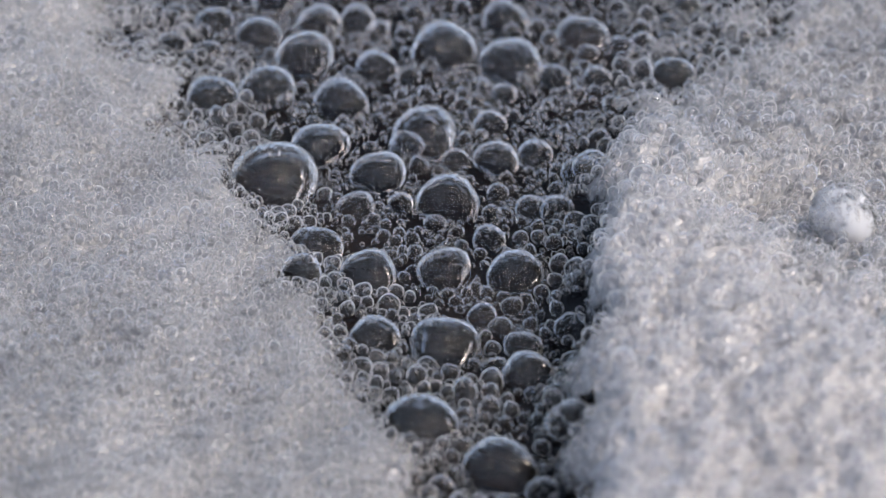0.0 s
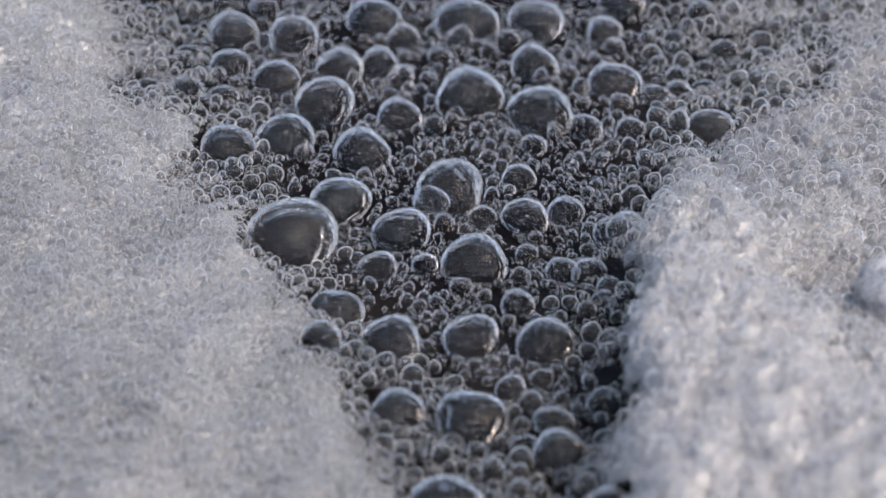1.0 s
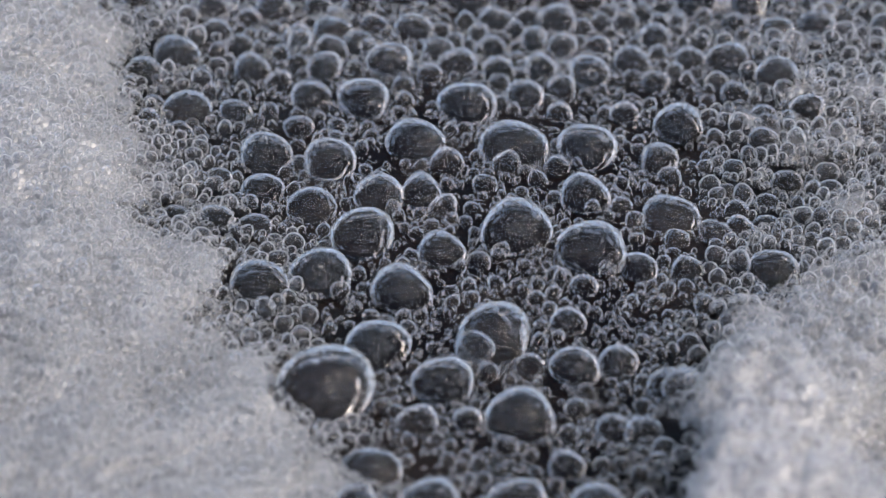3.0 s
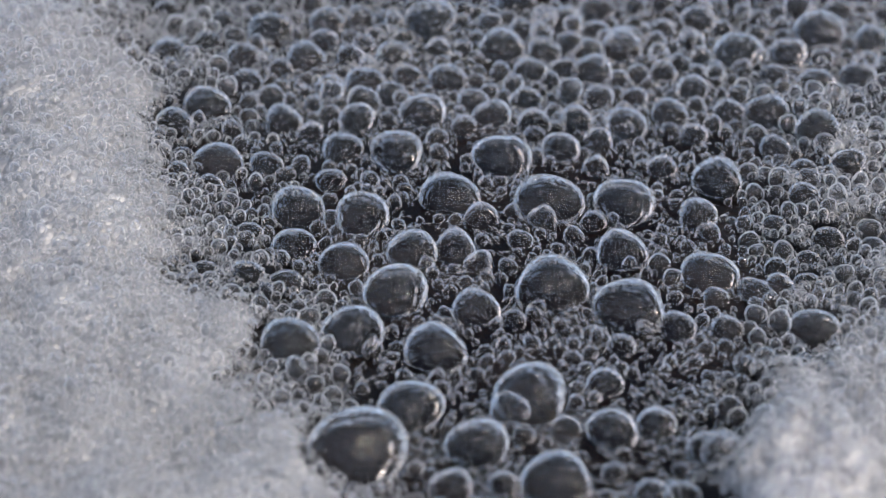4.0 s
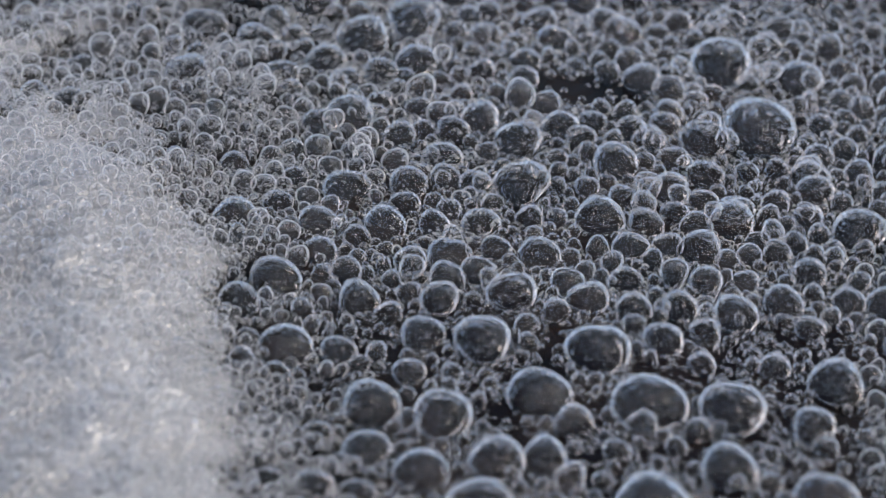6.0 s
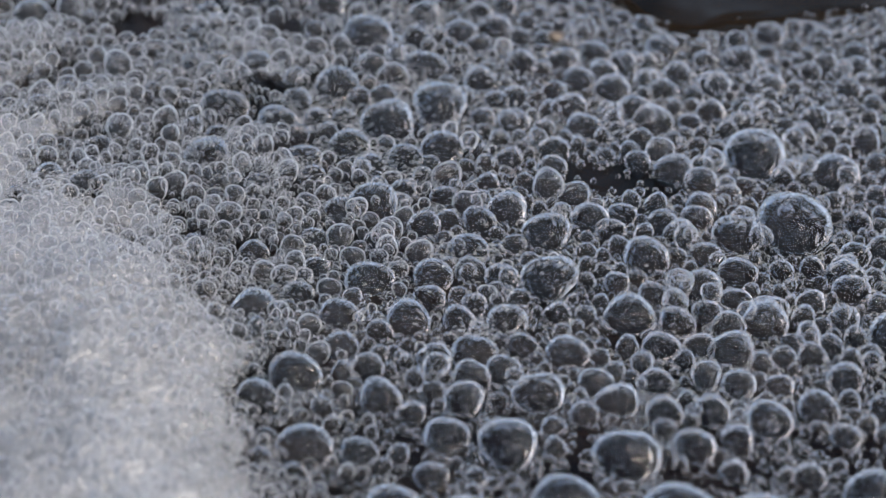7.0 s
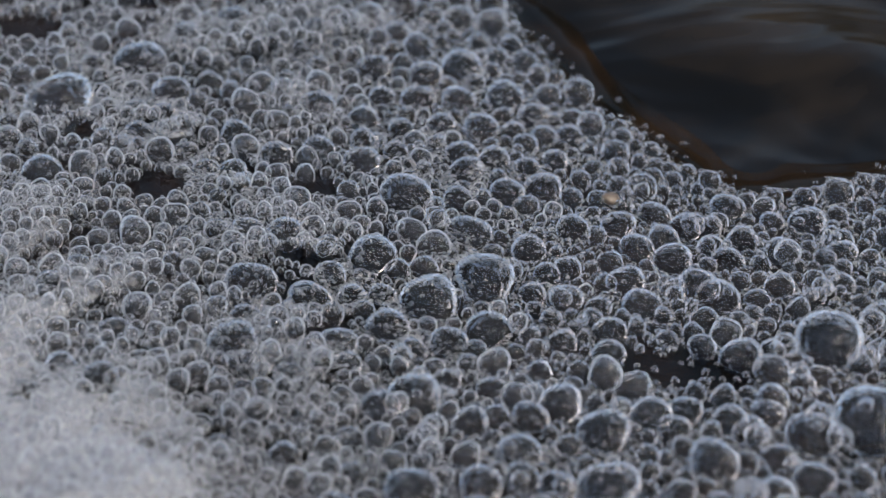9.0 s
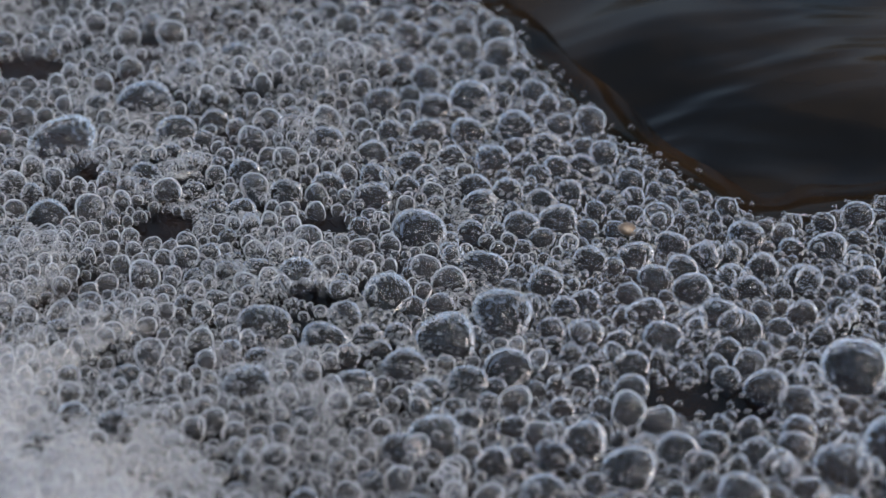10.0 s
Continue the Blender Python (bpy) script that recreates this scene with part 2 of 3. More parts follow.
def height(x, y):
    """Height of the foam over the water."""
    f = froth(x, y)
    h = 0.5 * smooth(0.1, 0.95, f)
    h = h + f * (0.15 * bump(x, y, -4.4, -2.6, 1.6, 2.0) + 0.2 * bump(x, y, -6.2, 3.9, 2.0, 2.0) + 0.55 * bump(x, y, -8.1, 8.9, 1.7, 2.0) + 0.35 * bump(x, y, -7.2, 6.4, 1.0, 1.4))
    mound = 1.25 * smooth(0.95, 2.5, x) * smooth(0.2, -1.8, y) * (1 - 0.45 * smooth(3.4, 5.2, x) * smooth(-5, -2, y))
    mound = mound + 0.75 * bump(x, y, 3.0, 0.3, 1.1, 1.5, 3) + 0.5 * bump(x, y, 4.4, 1.5, 1.2, 1.2) + 0.35 * bump(x, y, 5.0, -4.0, 1.8, 2.0)
    h = h + smooth(0.1, 0.8, f) * mound
    lumps = 0.075 * wobble(x, y, 8.3, 13) + 0.06 * wobble(x, y, 13.7, 14)
    return h + f * 0.10 * wobble(x, y, 2.1, 3) + f * 0.05 * wobble(x, y, 5.3, 4) + smooth(0.6, 1.0, f) * lumps * (0.5 + (x > 0.5))


# pools of dark open water among the packed bubbles: x, y and half their length and breadth
POOLS = [(-1.0, 13.9, 0.95, 0.42), (-1.9, 14.3, 0.5, 0.3), (-8.95, 17.0, 0.46, 0.44), (-11.7, 20.8, 0.6, 0.42), (-10.3, 18.0, 0.27, 0.34), (-9.9, 21.6, 0.36, 0.3), (-6.55, 15.4, 0.5, 0.22), (-7.87, 17.55, 0.3, 0.3), (-6.6, 17.3, 0.34, 0.32), (-1.9, 10.8, 0.32, 0.24), (-0.9, 10.35, 0.3, 0.34)]


def named_pool(x, y):
    return sum(bump(x, y, *pool, 4.0) for pool in POOLS)


def open_pool(x, y):
    """1 over open water among the packed bubbles, 0 where bubbles lie close."""
    pools = named_pool(x, y)
    chance = smooth(0.62, 0.85, wobble(x, y, 2.7, 31) + 0.3 * wobble(x, y, 6.1, 32)) * smooth(8.5, 10, y)
    return np.clip(pools + 0.8 * chance * (froth(x, y) < 0.5), 0, 1)


def shore(x):
    """Where the foam ends and clear water begins."""
    return np.interp(x, [-9, -6.5, -4.6, -3.9, -3.3, -2.5, -1.7, -1.0, -0.4, 0.0, 0.6, 1.4, 2.0, 4.0, 9.0], [33, 26, 22.9, 21.7, 20.8, 19.7, 18.9, 18.2, 17.9, 17.75, 17.95, 18.3, 18.5, 19.3, 21.0])


def hole(x, y):
    """True over the clear water beyond the foam's far edge."""
    return y > shore(x) + 0.06 * np.sin(9 * x) + 0.05 * np.sin(23 * x + 1)


# how far the foam's far edge has washed out over the clear water, in cm, at each time
LAPPING = [(0, 0.05), (0.8, -0.1), (1.6, 0.1), (2.4, -0.1), (3.2, 0.1), (4.0, -0.1), (4.8, 0.1), (5.6, -0.1), (6.3, 0.1)]
LAPPING += [(7.0, -0.1), (7.1, -0.15), (7.2, 0.1), (7.3, 0.15), (7.4, -0.1), (7.5, 0.05), (7.6, -0.1), (7.8, -0.15), (7.9, 0), (8.0, 0.1), (8.2, 0.15), (8.3, 0.15), (8.4, -0.1)]
LAPPING += [(8.5, 0.05), (8.7, 0.1), (9.0, 0), (9.1, 0), (9.2, 0.12), (9.3, 0.32), (9.4, 0.5), (9.5, 0.22), (9.6, -0.2), (9.7, -0.1), (9.8, 0), (10, 0)]
_sx = np.arange(-8.8, 8.9, 0.1)
_sy = shore(_sx)


def edge_share(x, y):
    """The outward direction at the foam's far edge, and the share of its lapping that a place takes part in."""
    k = int(np.argmin((_sx - x) ** 2 + (_sy - y) ** 2))
    a, b = max(0, k - 5), min(len(_sx) - 1, k + 5)
    tx, ty = float(_sx[b] - _sx[a]), float(_sy[b] - _sy[a])
    size = math.hypot(tx, ty)
    nx, ny = -ty / size, tx / size
    inside = (float(_sx[k]) - x) * nx + (float(_sy[k]) - y) * ny
    return nx, ny, min(1.1, max(0.0, 1 - inside / 2.4)) ** 1.4


edge_things = []


# ---------------------------------------------------------------- meshes
def link_mesh(name, verts, faces, mat, shade=True):
    me = bpy.data.meshes.new(name)
    me.from_pydata(verts, [], faces)
    me.materials.append(mat)
    if shade:
        me.polygons.foreach_set("use_smooth", [True] * len(me.polygons))
    me.update()
    return me


def dome_mesh(name, mat, rings, sides, lowest, seed):
    """A bubble of radius 1: a film dome, cut off below the water and flared a little where it meets it."""
    rnd = random.Random(seed)
    k = [rnd.uniform(-0.075, 0.075) for _ in range(6)]
    verts, faces = [(0, 0, 1)], []
    for i in range(1, rings + 1):
        a = radians(lowest) * i / rings
        for j in range(sides):
            b = 2 * math.pi * j / sides
            r = 1 + math.sin(a) ** 2 * (k[0] * math.cos(2 * b) + k[1] * math.sin(2 * b) + k[2] * math.cos(3 * b) + k[3] * math.sin(3 * b)) + k[4] * math.cos(a)
            verts.append((r * math.sin(a) * math.cos(b), r * math.sin(a) * math.sin(b), r * math.cos(a)))
    for j in range(sides):
        faces.append((0, 1 + j, 1 + (j + 1) % sides))
    for i in range(rings - 1):
        p, q = 1 + i * sides, 1 + (i + 1) * sides
        for j in range(sides):
            faces.append((p + j, q + j, q + (j + 1) % sides, p + (j + 1) % sides))
    return link_mesh(name, verts, faces, mat)


def many(name, spots, base, mat):
    """One mesh of many small bubbles: spots as rows of x, y, z, radius in cm."""
    bv = np.array([v.co[:] for v in base.vertices])
    polys = [tuple(p.vertices) for p in base.polygons]
    spots = np.asarray(spots)
    turn = np.random.default_rng(5).uniform(0, 6.28, len(spots))
    c, s = np.cos(turn)[:, None], np.sin(turn)[:, None]
    x, y, z = bv[:, 0][None], bv[:, 1][None], bv[:, 2][None]
    v = np.stack([c * x - s * y, s * x + c * y, z + 0 * c], -1) * spots[:, None, 3:4] + spots[:, None, :3]
    tri = np.array([(p[0], p[i], p[i + 1]) for p in polys for i in range(1, len(p) - 1)])
    f = (tri[None] + (np.arange(len(spots)) * len(bv))[:, None, None]).reshape(-1, 3)
    me = bpy.data.meshes.new(name)
    v = (v * 0.01).reshape(-1, 3)
    me.vertices.add(len(v))
    me.vertices.foreach_set("co", v.ravel())
    me.loops.add(f.size)
    me.loops.foreach_set("vertex_index", f.ravel())
    me.polygons.add(len(f))
    me.polygons.foreach_set("loop_start", np.arange(len(f)) * 3)
    me.polygons.foreach_set("use_smooth", np.ones(len(f), bool))
    me.materials.append(mat)
    me.update(calc_edges=True)
    return new(name, me)


# ---------------------------------------------------------------- water and foam
def water_sheet():
    """The wide stream, to the far bank."""
    size = 40.0
    me = link_mesh("water", [(-size, -size, 0), (size, -size, 0), (size, size, 0), (-size, size, 0)], [(0, 1, 2, 3)], WATER)
    ob = tagged(new("water", me), "dark brown stream water under the foam", "water", kind="structure")
    ob.location.z = -0.008
    return ob


def still_water():
    """The water that the foam holds still, up to the foam's far edge."""
    xs = np.concatenate([np.linspace(-200, -9, 12), np.arange(-8.9, 8.95, 0.1), np.linspace(9, 200, 12)])
    verts, faces = [], []
    for x in xs:
        verts += [(0.01 * x, -2.0, 0), (0.01 * x, 0.01 * (float(shore(x)) + 0.12), 0)]
    for i in range(len(xs) - 1):
        faces.append((2 * i, 2 * i + 2, 2 * i + 3, 2 * i + 1))
    ob = tagged(new("still_water", link_mesh("still_water", verts, faces, WATER)), "still dark water held between the bubbles", "water", kind="structure")
    ob.location.z = -0.0003
    return ob


water_sheet()
still_water()


def unseen_bank():
    """An unseen wooded bank that closes the stream all round, added for its dark reflections."""
    mat, nodes, links = material("wooded bank")
    coords = nodes.new("ShaderNodeTexCoord")
    clouds = node(nodes, "ShaderNodeTexNoise", Scale=5.0, Detail=8.0, Roughness=0.7)
    links.new(coords.outputs["Object"], clouds.inputs["Vector"])
    ramp = nodes.new("ShaderNodeValToRGB")
    ramp.color_ramp.elements[0].position, ramp.color_ramp.elements[0].color = 0.35, (0.025, 0.024, 0.020, 1)
    ramp.color_ramp.elements[1].position, ramp.color_ramp.elements[1].color = 0.7, (0.12, 0.11, 0.09, 1)
    links.new(clouds.outputs[0], ramp.inputs[0])
    skin = node(nodes, "ShaderNodeBsdfPrincipled", Roughness=0.9)
    links.new(ramp.outputs[0], skin.inputs["Base Color"])
    links.new(skin.outputs[0], nodes.new("ShaderNodeOutputMaterial").inputs[0])
    verts, faces, sides = [], [], 96
    for i in range(sides):
        a = 2 * math.pi * i / sides
        top = 3.2 + 0.9 * noise.noise((3 * math.cos(a), 3 * math.sin(a), 0)) + 0.25 * noise.noise((9 * math.cos(a), 9 * math.sin(a), 4))
        for d, z in ((3.0, -0.05), (3.15, 0.125 * top), (3.4, 0.25 * top), (4.2, -0.05)):
            verts.append((d * math.cos(a), d * math.sin(a), z))
    for i in range(sides):
        for k in range(3):
            a, b = i * 4 + k, (i + 1) % sides * 4 + k
            faces.append((a, b, b + 1, a + 1))
    return tagged(new("backdrop", link_mesh("backdrop", verts, faces, mat)), "dark wooded bank, unseen, added for its reflections", "bank", kind="structure")


unseen_bank()


def rippled_water():
    """The moving top of the clear water at the foam's edge, in long soft ripples."""
    xs, ys = np.arange(-34, 15.01, 0.3), np.arange(13, 40.01, 0.3)
    verts, faces = [], []
    for y in ys:
        for x in xs:
            z = 0.13 * math.sin(0.7 * x + 0.9 * y + 1.3 * math.sin(0.5 * x)) + 0.07 * math.sin(-0.9 * x + 1.7 * y + 1.2 * math.sin(0.8 * x)) + 0.02 * math.sin(2.6 * x + 0.9 * y) - 0.50
            verts.append((0.01 * x, 0.01 * y, 0.01 * z))
    n = len(xs)
    for j in range(len(ys) - 1):
        for i in range(n - 1):
            faces.append((j * n + i, j * n + i + 1, (j + 1) * n + i + 1, (j + 1) * n + i))
    return tagged(new("water_surface", link_mesh("water_surface", verts, faces, CLEAR)), "clear dark water with slow ripples beyond the foam", "water", kind="structure")


ripples = rippled_water()


def shore_meniscus():
    """The water drawn up along the foam's far edge, a steep lip darkened in its colour."""
    verts, faces, steps = [], [], 22
    xs = np.arange(-7.5, 9.01, 0.1)
    edge = shore(xs)
    padded = np.concatenate([np.linspace(edge[0] + 4.8, edge[0], 40, endpoint=False), edge, np.linspace(edge[-1], edge[-1] + 1.6, 41)[1:]])
    kernel = np.exp(-np.linspace(-2.4, 2.4, 81) ** 2)
    soft_edge = np.convolve(padded, kernel / kernel.sum(), "valid")
    for i, (x, y) in enumerate(zip(xs, edge)):
        slope = (soft_edge[min(i + 1, len(xs) - 1)] - soft_edge[max(i - 1, 0)]) / 0.2
        nx, ny = -slope / math.hypot(slope, 1), 1 / math.hypot(slope, 1)
        for k in range(steps):
            u = k / (steps - 1)
            out = -0.3 + (1.9 + 0.2 * math.sin(1.1 * x) + 0.1 * math.sin(2.7 * x)) * u
            verts.append((0.01 * (x + nx * out), 0.01 * (y + (soft_edge[i] - y) * u + ny * out), 0.01 * (0.34 * (1 - u) ** 1.7 - 0.38 - 0.42 * u ** 3 + 0.035 * math.sin(13 * u + 0.4 * math.sin(0.9 * x)) * min(1, 3 * u) * (1 - u))))
    for i in range(len(xs) - 1):
        for k in range(steps - 1):
            a = i * steps + k
            faces.append((a, a + steps, a + steps + 1, a + 1))
    return tagged(new("water_edge", link_mesh("water_edge", verts, faces, EDGE_DARK)), "darkened lip of water drawn up against the foam", "water", kind="structure")


shore_meniscus()


def foam_sheet():
    xs = np.concatenate([np.arange(-60, -16, 1.0), np.arange(-16, 10, 0.13), np.arange(10, 50, 1.0)])
    ys = np.concatenate([np.arange(-50, -9, 1.0), np.arange(-9, 27, 0.13), np.arange(27, 60, 1.0)])
    gx, gy = np.meshgrid(xs, ys)
    f = froth(gx, gy)
    z = np.where(f > 0.06, np.maximum(0.03, height(gx, gy) - 0.15), -0.6)
    z = np.where(hole(gx, gy), -0.6, z)
    rng = np.random.default_rng(3)
    z = z + rng.normal(0, 0.008, z.shape)
    n = len(xs)
    verts = np.stack([gx, gy, z], -1).reshape(-1, 3) * 0.01
    keep = (z > -0.5)
    faces = []
    for j in range(len(ys) - 1):
        for i in range(n - 1):
            if keep[j, i] and keep[j + 1, i] and keep[j, i + 1] and keep[j + 1, i + 1]:
                faces.append((j * n + i, j * n + i + 1, (j + 1) * n + i + 1, (j + 1) * n + i))
    clear_of = np.ones(gx.shape)
    for x, y, r in known:
        if r > 0.18:
            i0, i1 = np.searchsorted(xs, (x - 2 * r, x + 2 * r))
            j0, j1 = np.searchsorted(ys, (y - 2 * r, y + 2 * r))
            part = clear_of[j0:j1, i0:i1]
            np.minimum(part, smooth(0.9, 1.35, np.hypot(gx[j0:j1, i0:i1] - x, gy[j0:j1, i0:i1] - y) / r), out=part)
    me = link_mesh("foam", verts.tolist(), faces, FOAM)
    me.attributes.new("cover", "FLOAT", "POINT").data.foreach_set("value", ((1.2 * smooth(0.36, 1.0, f) + 0.3 * smooth(0.6, 1.1, z)) * clear_of * (1 - open_pool(gx, gy))).ravel().astype(np.float32))
    # brightening of the high mound, taken up by the foam's colour
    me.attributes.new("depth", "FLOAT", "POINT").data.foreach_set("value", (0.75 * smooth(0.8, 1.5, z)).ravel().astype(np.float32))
    return tagged(new("foam", me), "white fine-celled foam banked up on the water", "foam", kind="structure")


# ---------------------------------------------------------------- bubbles
# x, y and width of the larger bubbles in millimetres, strip by strip away from the near edge
STRIPS = []
STRIPS.append([
    (12.9, -51.1, 4.5), (-0.4, -50.0, 4.5), (-6.4, -49.9, 3.0), (7.4, -46.2, 9.8), (16.5, -45.2, 6.4), (-3.5, -38.4, 10.9), (15.4, -32.9, 3.5), (-7.4, -32.3, 2.8), (6.4, -31.1, 2.9), (3.5, -28.5, 2.2),
    (6.6, -28.4, 3.5), (16.7, -27.5, 3.9), (11.6, -27.2, 7.4), (-11.4, -27.2, 3.4), (7.2, -25.9, 3.7), (-2.5, -25.5, 3.0), (-4.7, -24.8, 2.1), (18.0, -24.6, 3.2), (11.0, -21.8, 5.3), (-0.0, -21.4, 9.8),
    (-10.0, -20.4, 7.9), (17.8, -18.8, 4.8), (8.1, -17.6, 3.4), (12.3, -16.8, 2.4), (5.5, -15.3, 4.6), (9.7, -13.0, 3.2), (-20.3, -9.0, 5.8), (19.1, -7.7, 3.3), (10.2, -6.2, 8.2), (-10.9, -6.2, 8.4),
])
STRIPS.append([
    (-0.0, -5.7, 7.8), (-18.9, -0.3, 7.9), (6.5, 1.8, 4.8), (18.6, 2.1, 3.7), (14.0, 2.4, 2.5), (11.3, 2.6, 2.2), (19.2, 3.6, 3.6), (-1.4, 5.4, 3.2), (16.7, 7.6, 5.1), (9.0, 7.8, 2.4),
    (7.0, 8.2, 2.9), (13.0, 8.9, 4.8), (-13.1, 9.5, 5.3), (-6.5, 9.9, 3.9), (21.9, 10.2, 5.9), (15.5, 10.3, 2.8), (0.6, 10.7, 9.5), (-16.1, 11.3, 2.4), (7.9, 12.7, 3.4), (-25.8, 14.3, 13.4),
    (-9.9, 16.8, 8.2), (21.0, 17.2, 6.5), (-3.9, 19.5, 3.4), (8.0, 20.6, 6.8), (1.7, 21.3, 4.0), (13.8, 22.2, 5.8), (-19.3, 23.7, 9.1), (-5.9, 24.5, 5.5), (23.9, 26.0, 3.9), (3.1, 26.1, 2.5),
])
STRIPS.append([
    (-3.0, 26.6, 10.7), (7.1, 30.0, 5.2), (-36.4, 34.4, 8.5), (2.7, 34.9, 2.7), (-24.9, 35.5, 3.1), (-16.3, 35.7, 8.9), (5.1, 36.1, 2.5), (9.5, 37.6, 3.9), (-3.0, 37.9, 2.6), (-27.9, 38.5, 9.0),
    (6.4, 39.6, 3.1), (5.5, 40.1, 2.9), (36.3, 40.6, 7.1), (12.7, 41.0, 2.5), (24.2, 42.0, 4.7), (12.8, 42.0, 2.4), (17.3, 42.1, 5.5), (-5.4, 42.5, 3.4), (-45.2, 42.9, 3.2), (-2.8, 44.0, 2.6),
    (-11.0, 44.6, 6.9), (-2.3, 45.2, 2.7), (10.8, 45.5, 10.0), (-35.1, 46.3, 2.2), (-22.3, 47.1, 9.2), (-43.4, 47.7, 4.8), (23.0, 48.6, 3.6), (-6.1, 48.7, 2.4), (-49.4, 48.8, 4.0), (-38.1, 49.0, 5.0),
])
STRIPS.append([
    (-0.3, 49.4, 10.5), (28.6, 50.3, 4.8), (32.2, 51.2, 4.4), (-7.5, 51.4, 2.1), (36.3, 52.0, 4.0), (-9.6, 52.2, 2.1), (17.0, 52.7, 2.9), (22.3, 53.4, 8.1), (-43.4, 53.6, 2.3), (-30.1, 53.8, 7.2),
    (-35.7, 54.0, 1.8), (-18.2, 54.1, 2.6), (-6.6, 54.2, 2.8), (-10.7, 54.5, 4.4), (-40.9, 54.8, 2.8), (32.1, 55.6, 3.7), (15.1, 55.7, 3.3), (11.0, 55.7, 2.4), (-20.3, 56.6, 7.4), (-37.7, 56.8, 6.7),
    (36.7, 57.3, 3.7), (5.4, 57.5, 2.3), (-14.2, 57.6, 6.6), (9.8, 57.8, 7.5), (29.5, 59.1, 2.5), (-44.3, 59.1, 4.3), (33.2, 59.2, 3.3), (46.2, 59.4, 3.7), (30.8, 59.9, 2.6), (-4.9, 59.9, 3.6),
])
STRIPS.append([
    (-48.3, 60.1, 2.6), (-31.7, 61.0, 2.1), (39.9, 61.5, 4.9), (2.9, 61.5, 3.0), (-34.4, 61.9, 2.3), (22.7, 63.0, 3.5), (45.8, 63.0, 3.5), (-32.4, 63.9, 2.8), (-28.1, 64.0, 7.9), (32.3, 64.1, 3.7),
    (5.8, 64.7, 4.0), (-10.7, 65.0, 5.5), (-37.8, 65.1, 7.9), (-1.6, 65.3, 4.3), (8.8, 66.1, 1.8), (-6.0, 66.6, 2.7), (21.2, 66.7, 6.2), (34.5, 67.3, 2.8), (10.4, 68.3, 8.8), (-0.8, 68.9, 10.1),
    (30.9, 69.3, 2.3), (36.7, 69.4, 4.7), (-15.5, 69.8, 8.8), (-51.2, 70.4, 4.0), (-25.8, 70.4, 1.8), (-55.9, 71.0, 4.2), (29.8, 72.5, 3.2), (-33.3, 72.7, 4.7), (-27.4, 73.0, 3.0), (-49.4, 73.0, 2.0),
])
STRIPS.append([
    (-40.1, 73.7, 3.0), (37.7, 73.9, 3.5), (24.5, 75.3, 8.0), (-43.3, 76.0, 5.1), (-50.5, 76.1, 7.7), (-37.9, 76.1, 3.2), (-56.0, 76.6, 3.6), (37.3, 77.4, 4.7), (-28.1, 77.4, 2.0), (44.1, 77.6, 5.5),
    (6.4, 77.8, 4.1), (16.2, 78.0, 4.4), (-7.7, 79.2, 8.7), (-23.7, 79.4, 8.1), (-17.5, 79.8, 3.3), (-2.6, 80.2, 2.6), (-32.1, 80.3, 6.2), (1.1, 82.0, 5.7), (40.7, 82.5, 3.3), (-57.9, 83.3, 5.9),
    (33.5, 83.4, 4.7), (-17.9, 83.7, 3.6), (6.9, 84.1, 4.5), (-37.1, 84.4, 3.9), (-3.0, 85.3, 3.1), (40.1, 86.2, 6.9), (21.4, 86.3, 4.3), (-41.6, 86.8, 6.1), (-13.9, 86.8, 4.3), (-30.2, 87.7, 5.7),
])
STRIPS.append([
    (-47.0, 87.9, 2.8), (11.1, 88.1, 6.5), (-3.1, 88.4, 5.2), (-34.6, 88.8, 3.5), (-53.6, 89.2, 7.9), (3.3, 89.2, 5.4), (-9.4, 89.8, 5.7), (-20.1, 89.9, 7.0), (17.8, 91.5, 5.9), (-47.3, 91.6, 3.5),
    (33.0, 92.3, 7.0), (27.0, 92.4, 4.8), (-4.4, 94.5, 4.8), (7.0, 95.1, 5.1), (12.7, 95.8, 4.2), (-34.9, 95.9, 4.9), (-48.0, 96.7, 5.1), (-29.7, 97.6, 6.6), (21.6, 97.9, 5.3), (-16.9, 98.8, 6.0),
    (-0.5, 99.4, 3.4), (-23.1, 99.9, 4.4), (10.0, 100.2, 3.6), (-43.2, 100.6, 4.0), (41.2, 100.6, 6.2), (-8.5, 101.4, 3.6), (-3.9, 101.6, 5.4), (47.9, 102.0, 6.2), (6.2, 102.2, 6.7), (-61.1, 102.4, 7.6),
])
STRIPS.append([
    (1.7, 102.7, 4.3), (34.7, 102.7, 4.5), (-49.3, 103.4, 5.6), (-39.4, 103.5, 6.7), (25.4, 103.6, 3.4), (29.8, 103.7, 3.6), (-25.6, 104.2, 5.8), (-32.3, 104.4, 4.5), (-1.7, 107.0, 5.4), (-18.5, 107.1, 4.1),
    (-55.5, 107.2, 4.5), (42.6, 107.3, 3.6), (-14.5, 107.4, 3.1), (-30.3, 107.6, 3.9), (-8.4, 107.7, 7.4), (29.1, 107.9, 7.9), (37.2, 108.0, 6.3), (-36.8, 108.6, 4.5), (10.7, 109.0, 7.2), (-24.2, 109.8, 3.5),
    (2.6, 110.0, 4.5), (22.1, 110.7, 4.7), (11.2, 111.4, 5.8), (-45.9, 111.4, 6.8), (-1.8, 112.6, 3.2), (50.7, 112.8, 5.9), (-5.2, 112.8, 4.4), (-36.7, 113.0, 5.9), (6.6, 113.2, 4.4), (-53.5, 113.4, 4.0),
])
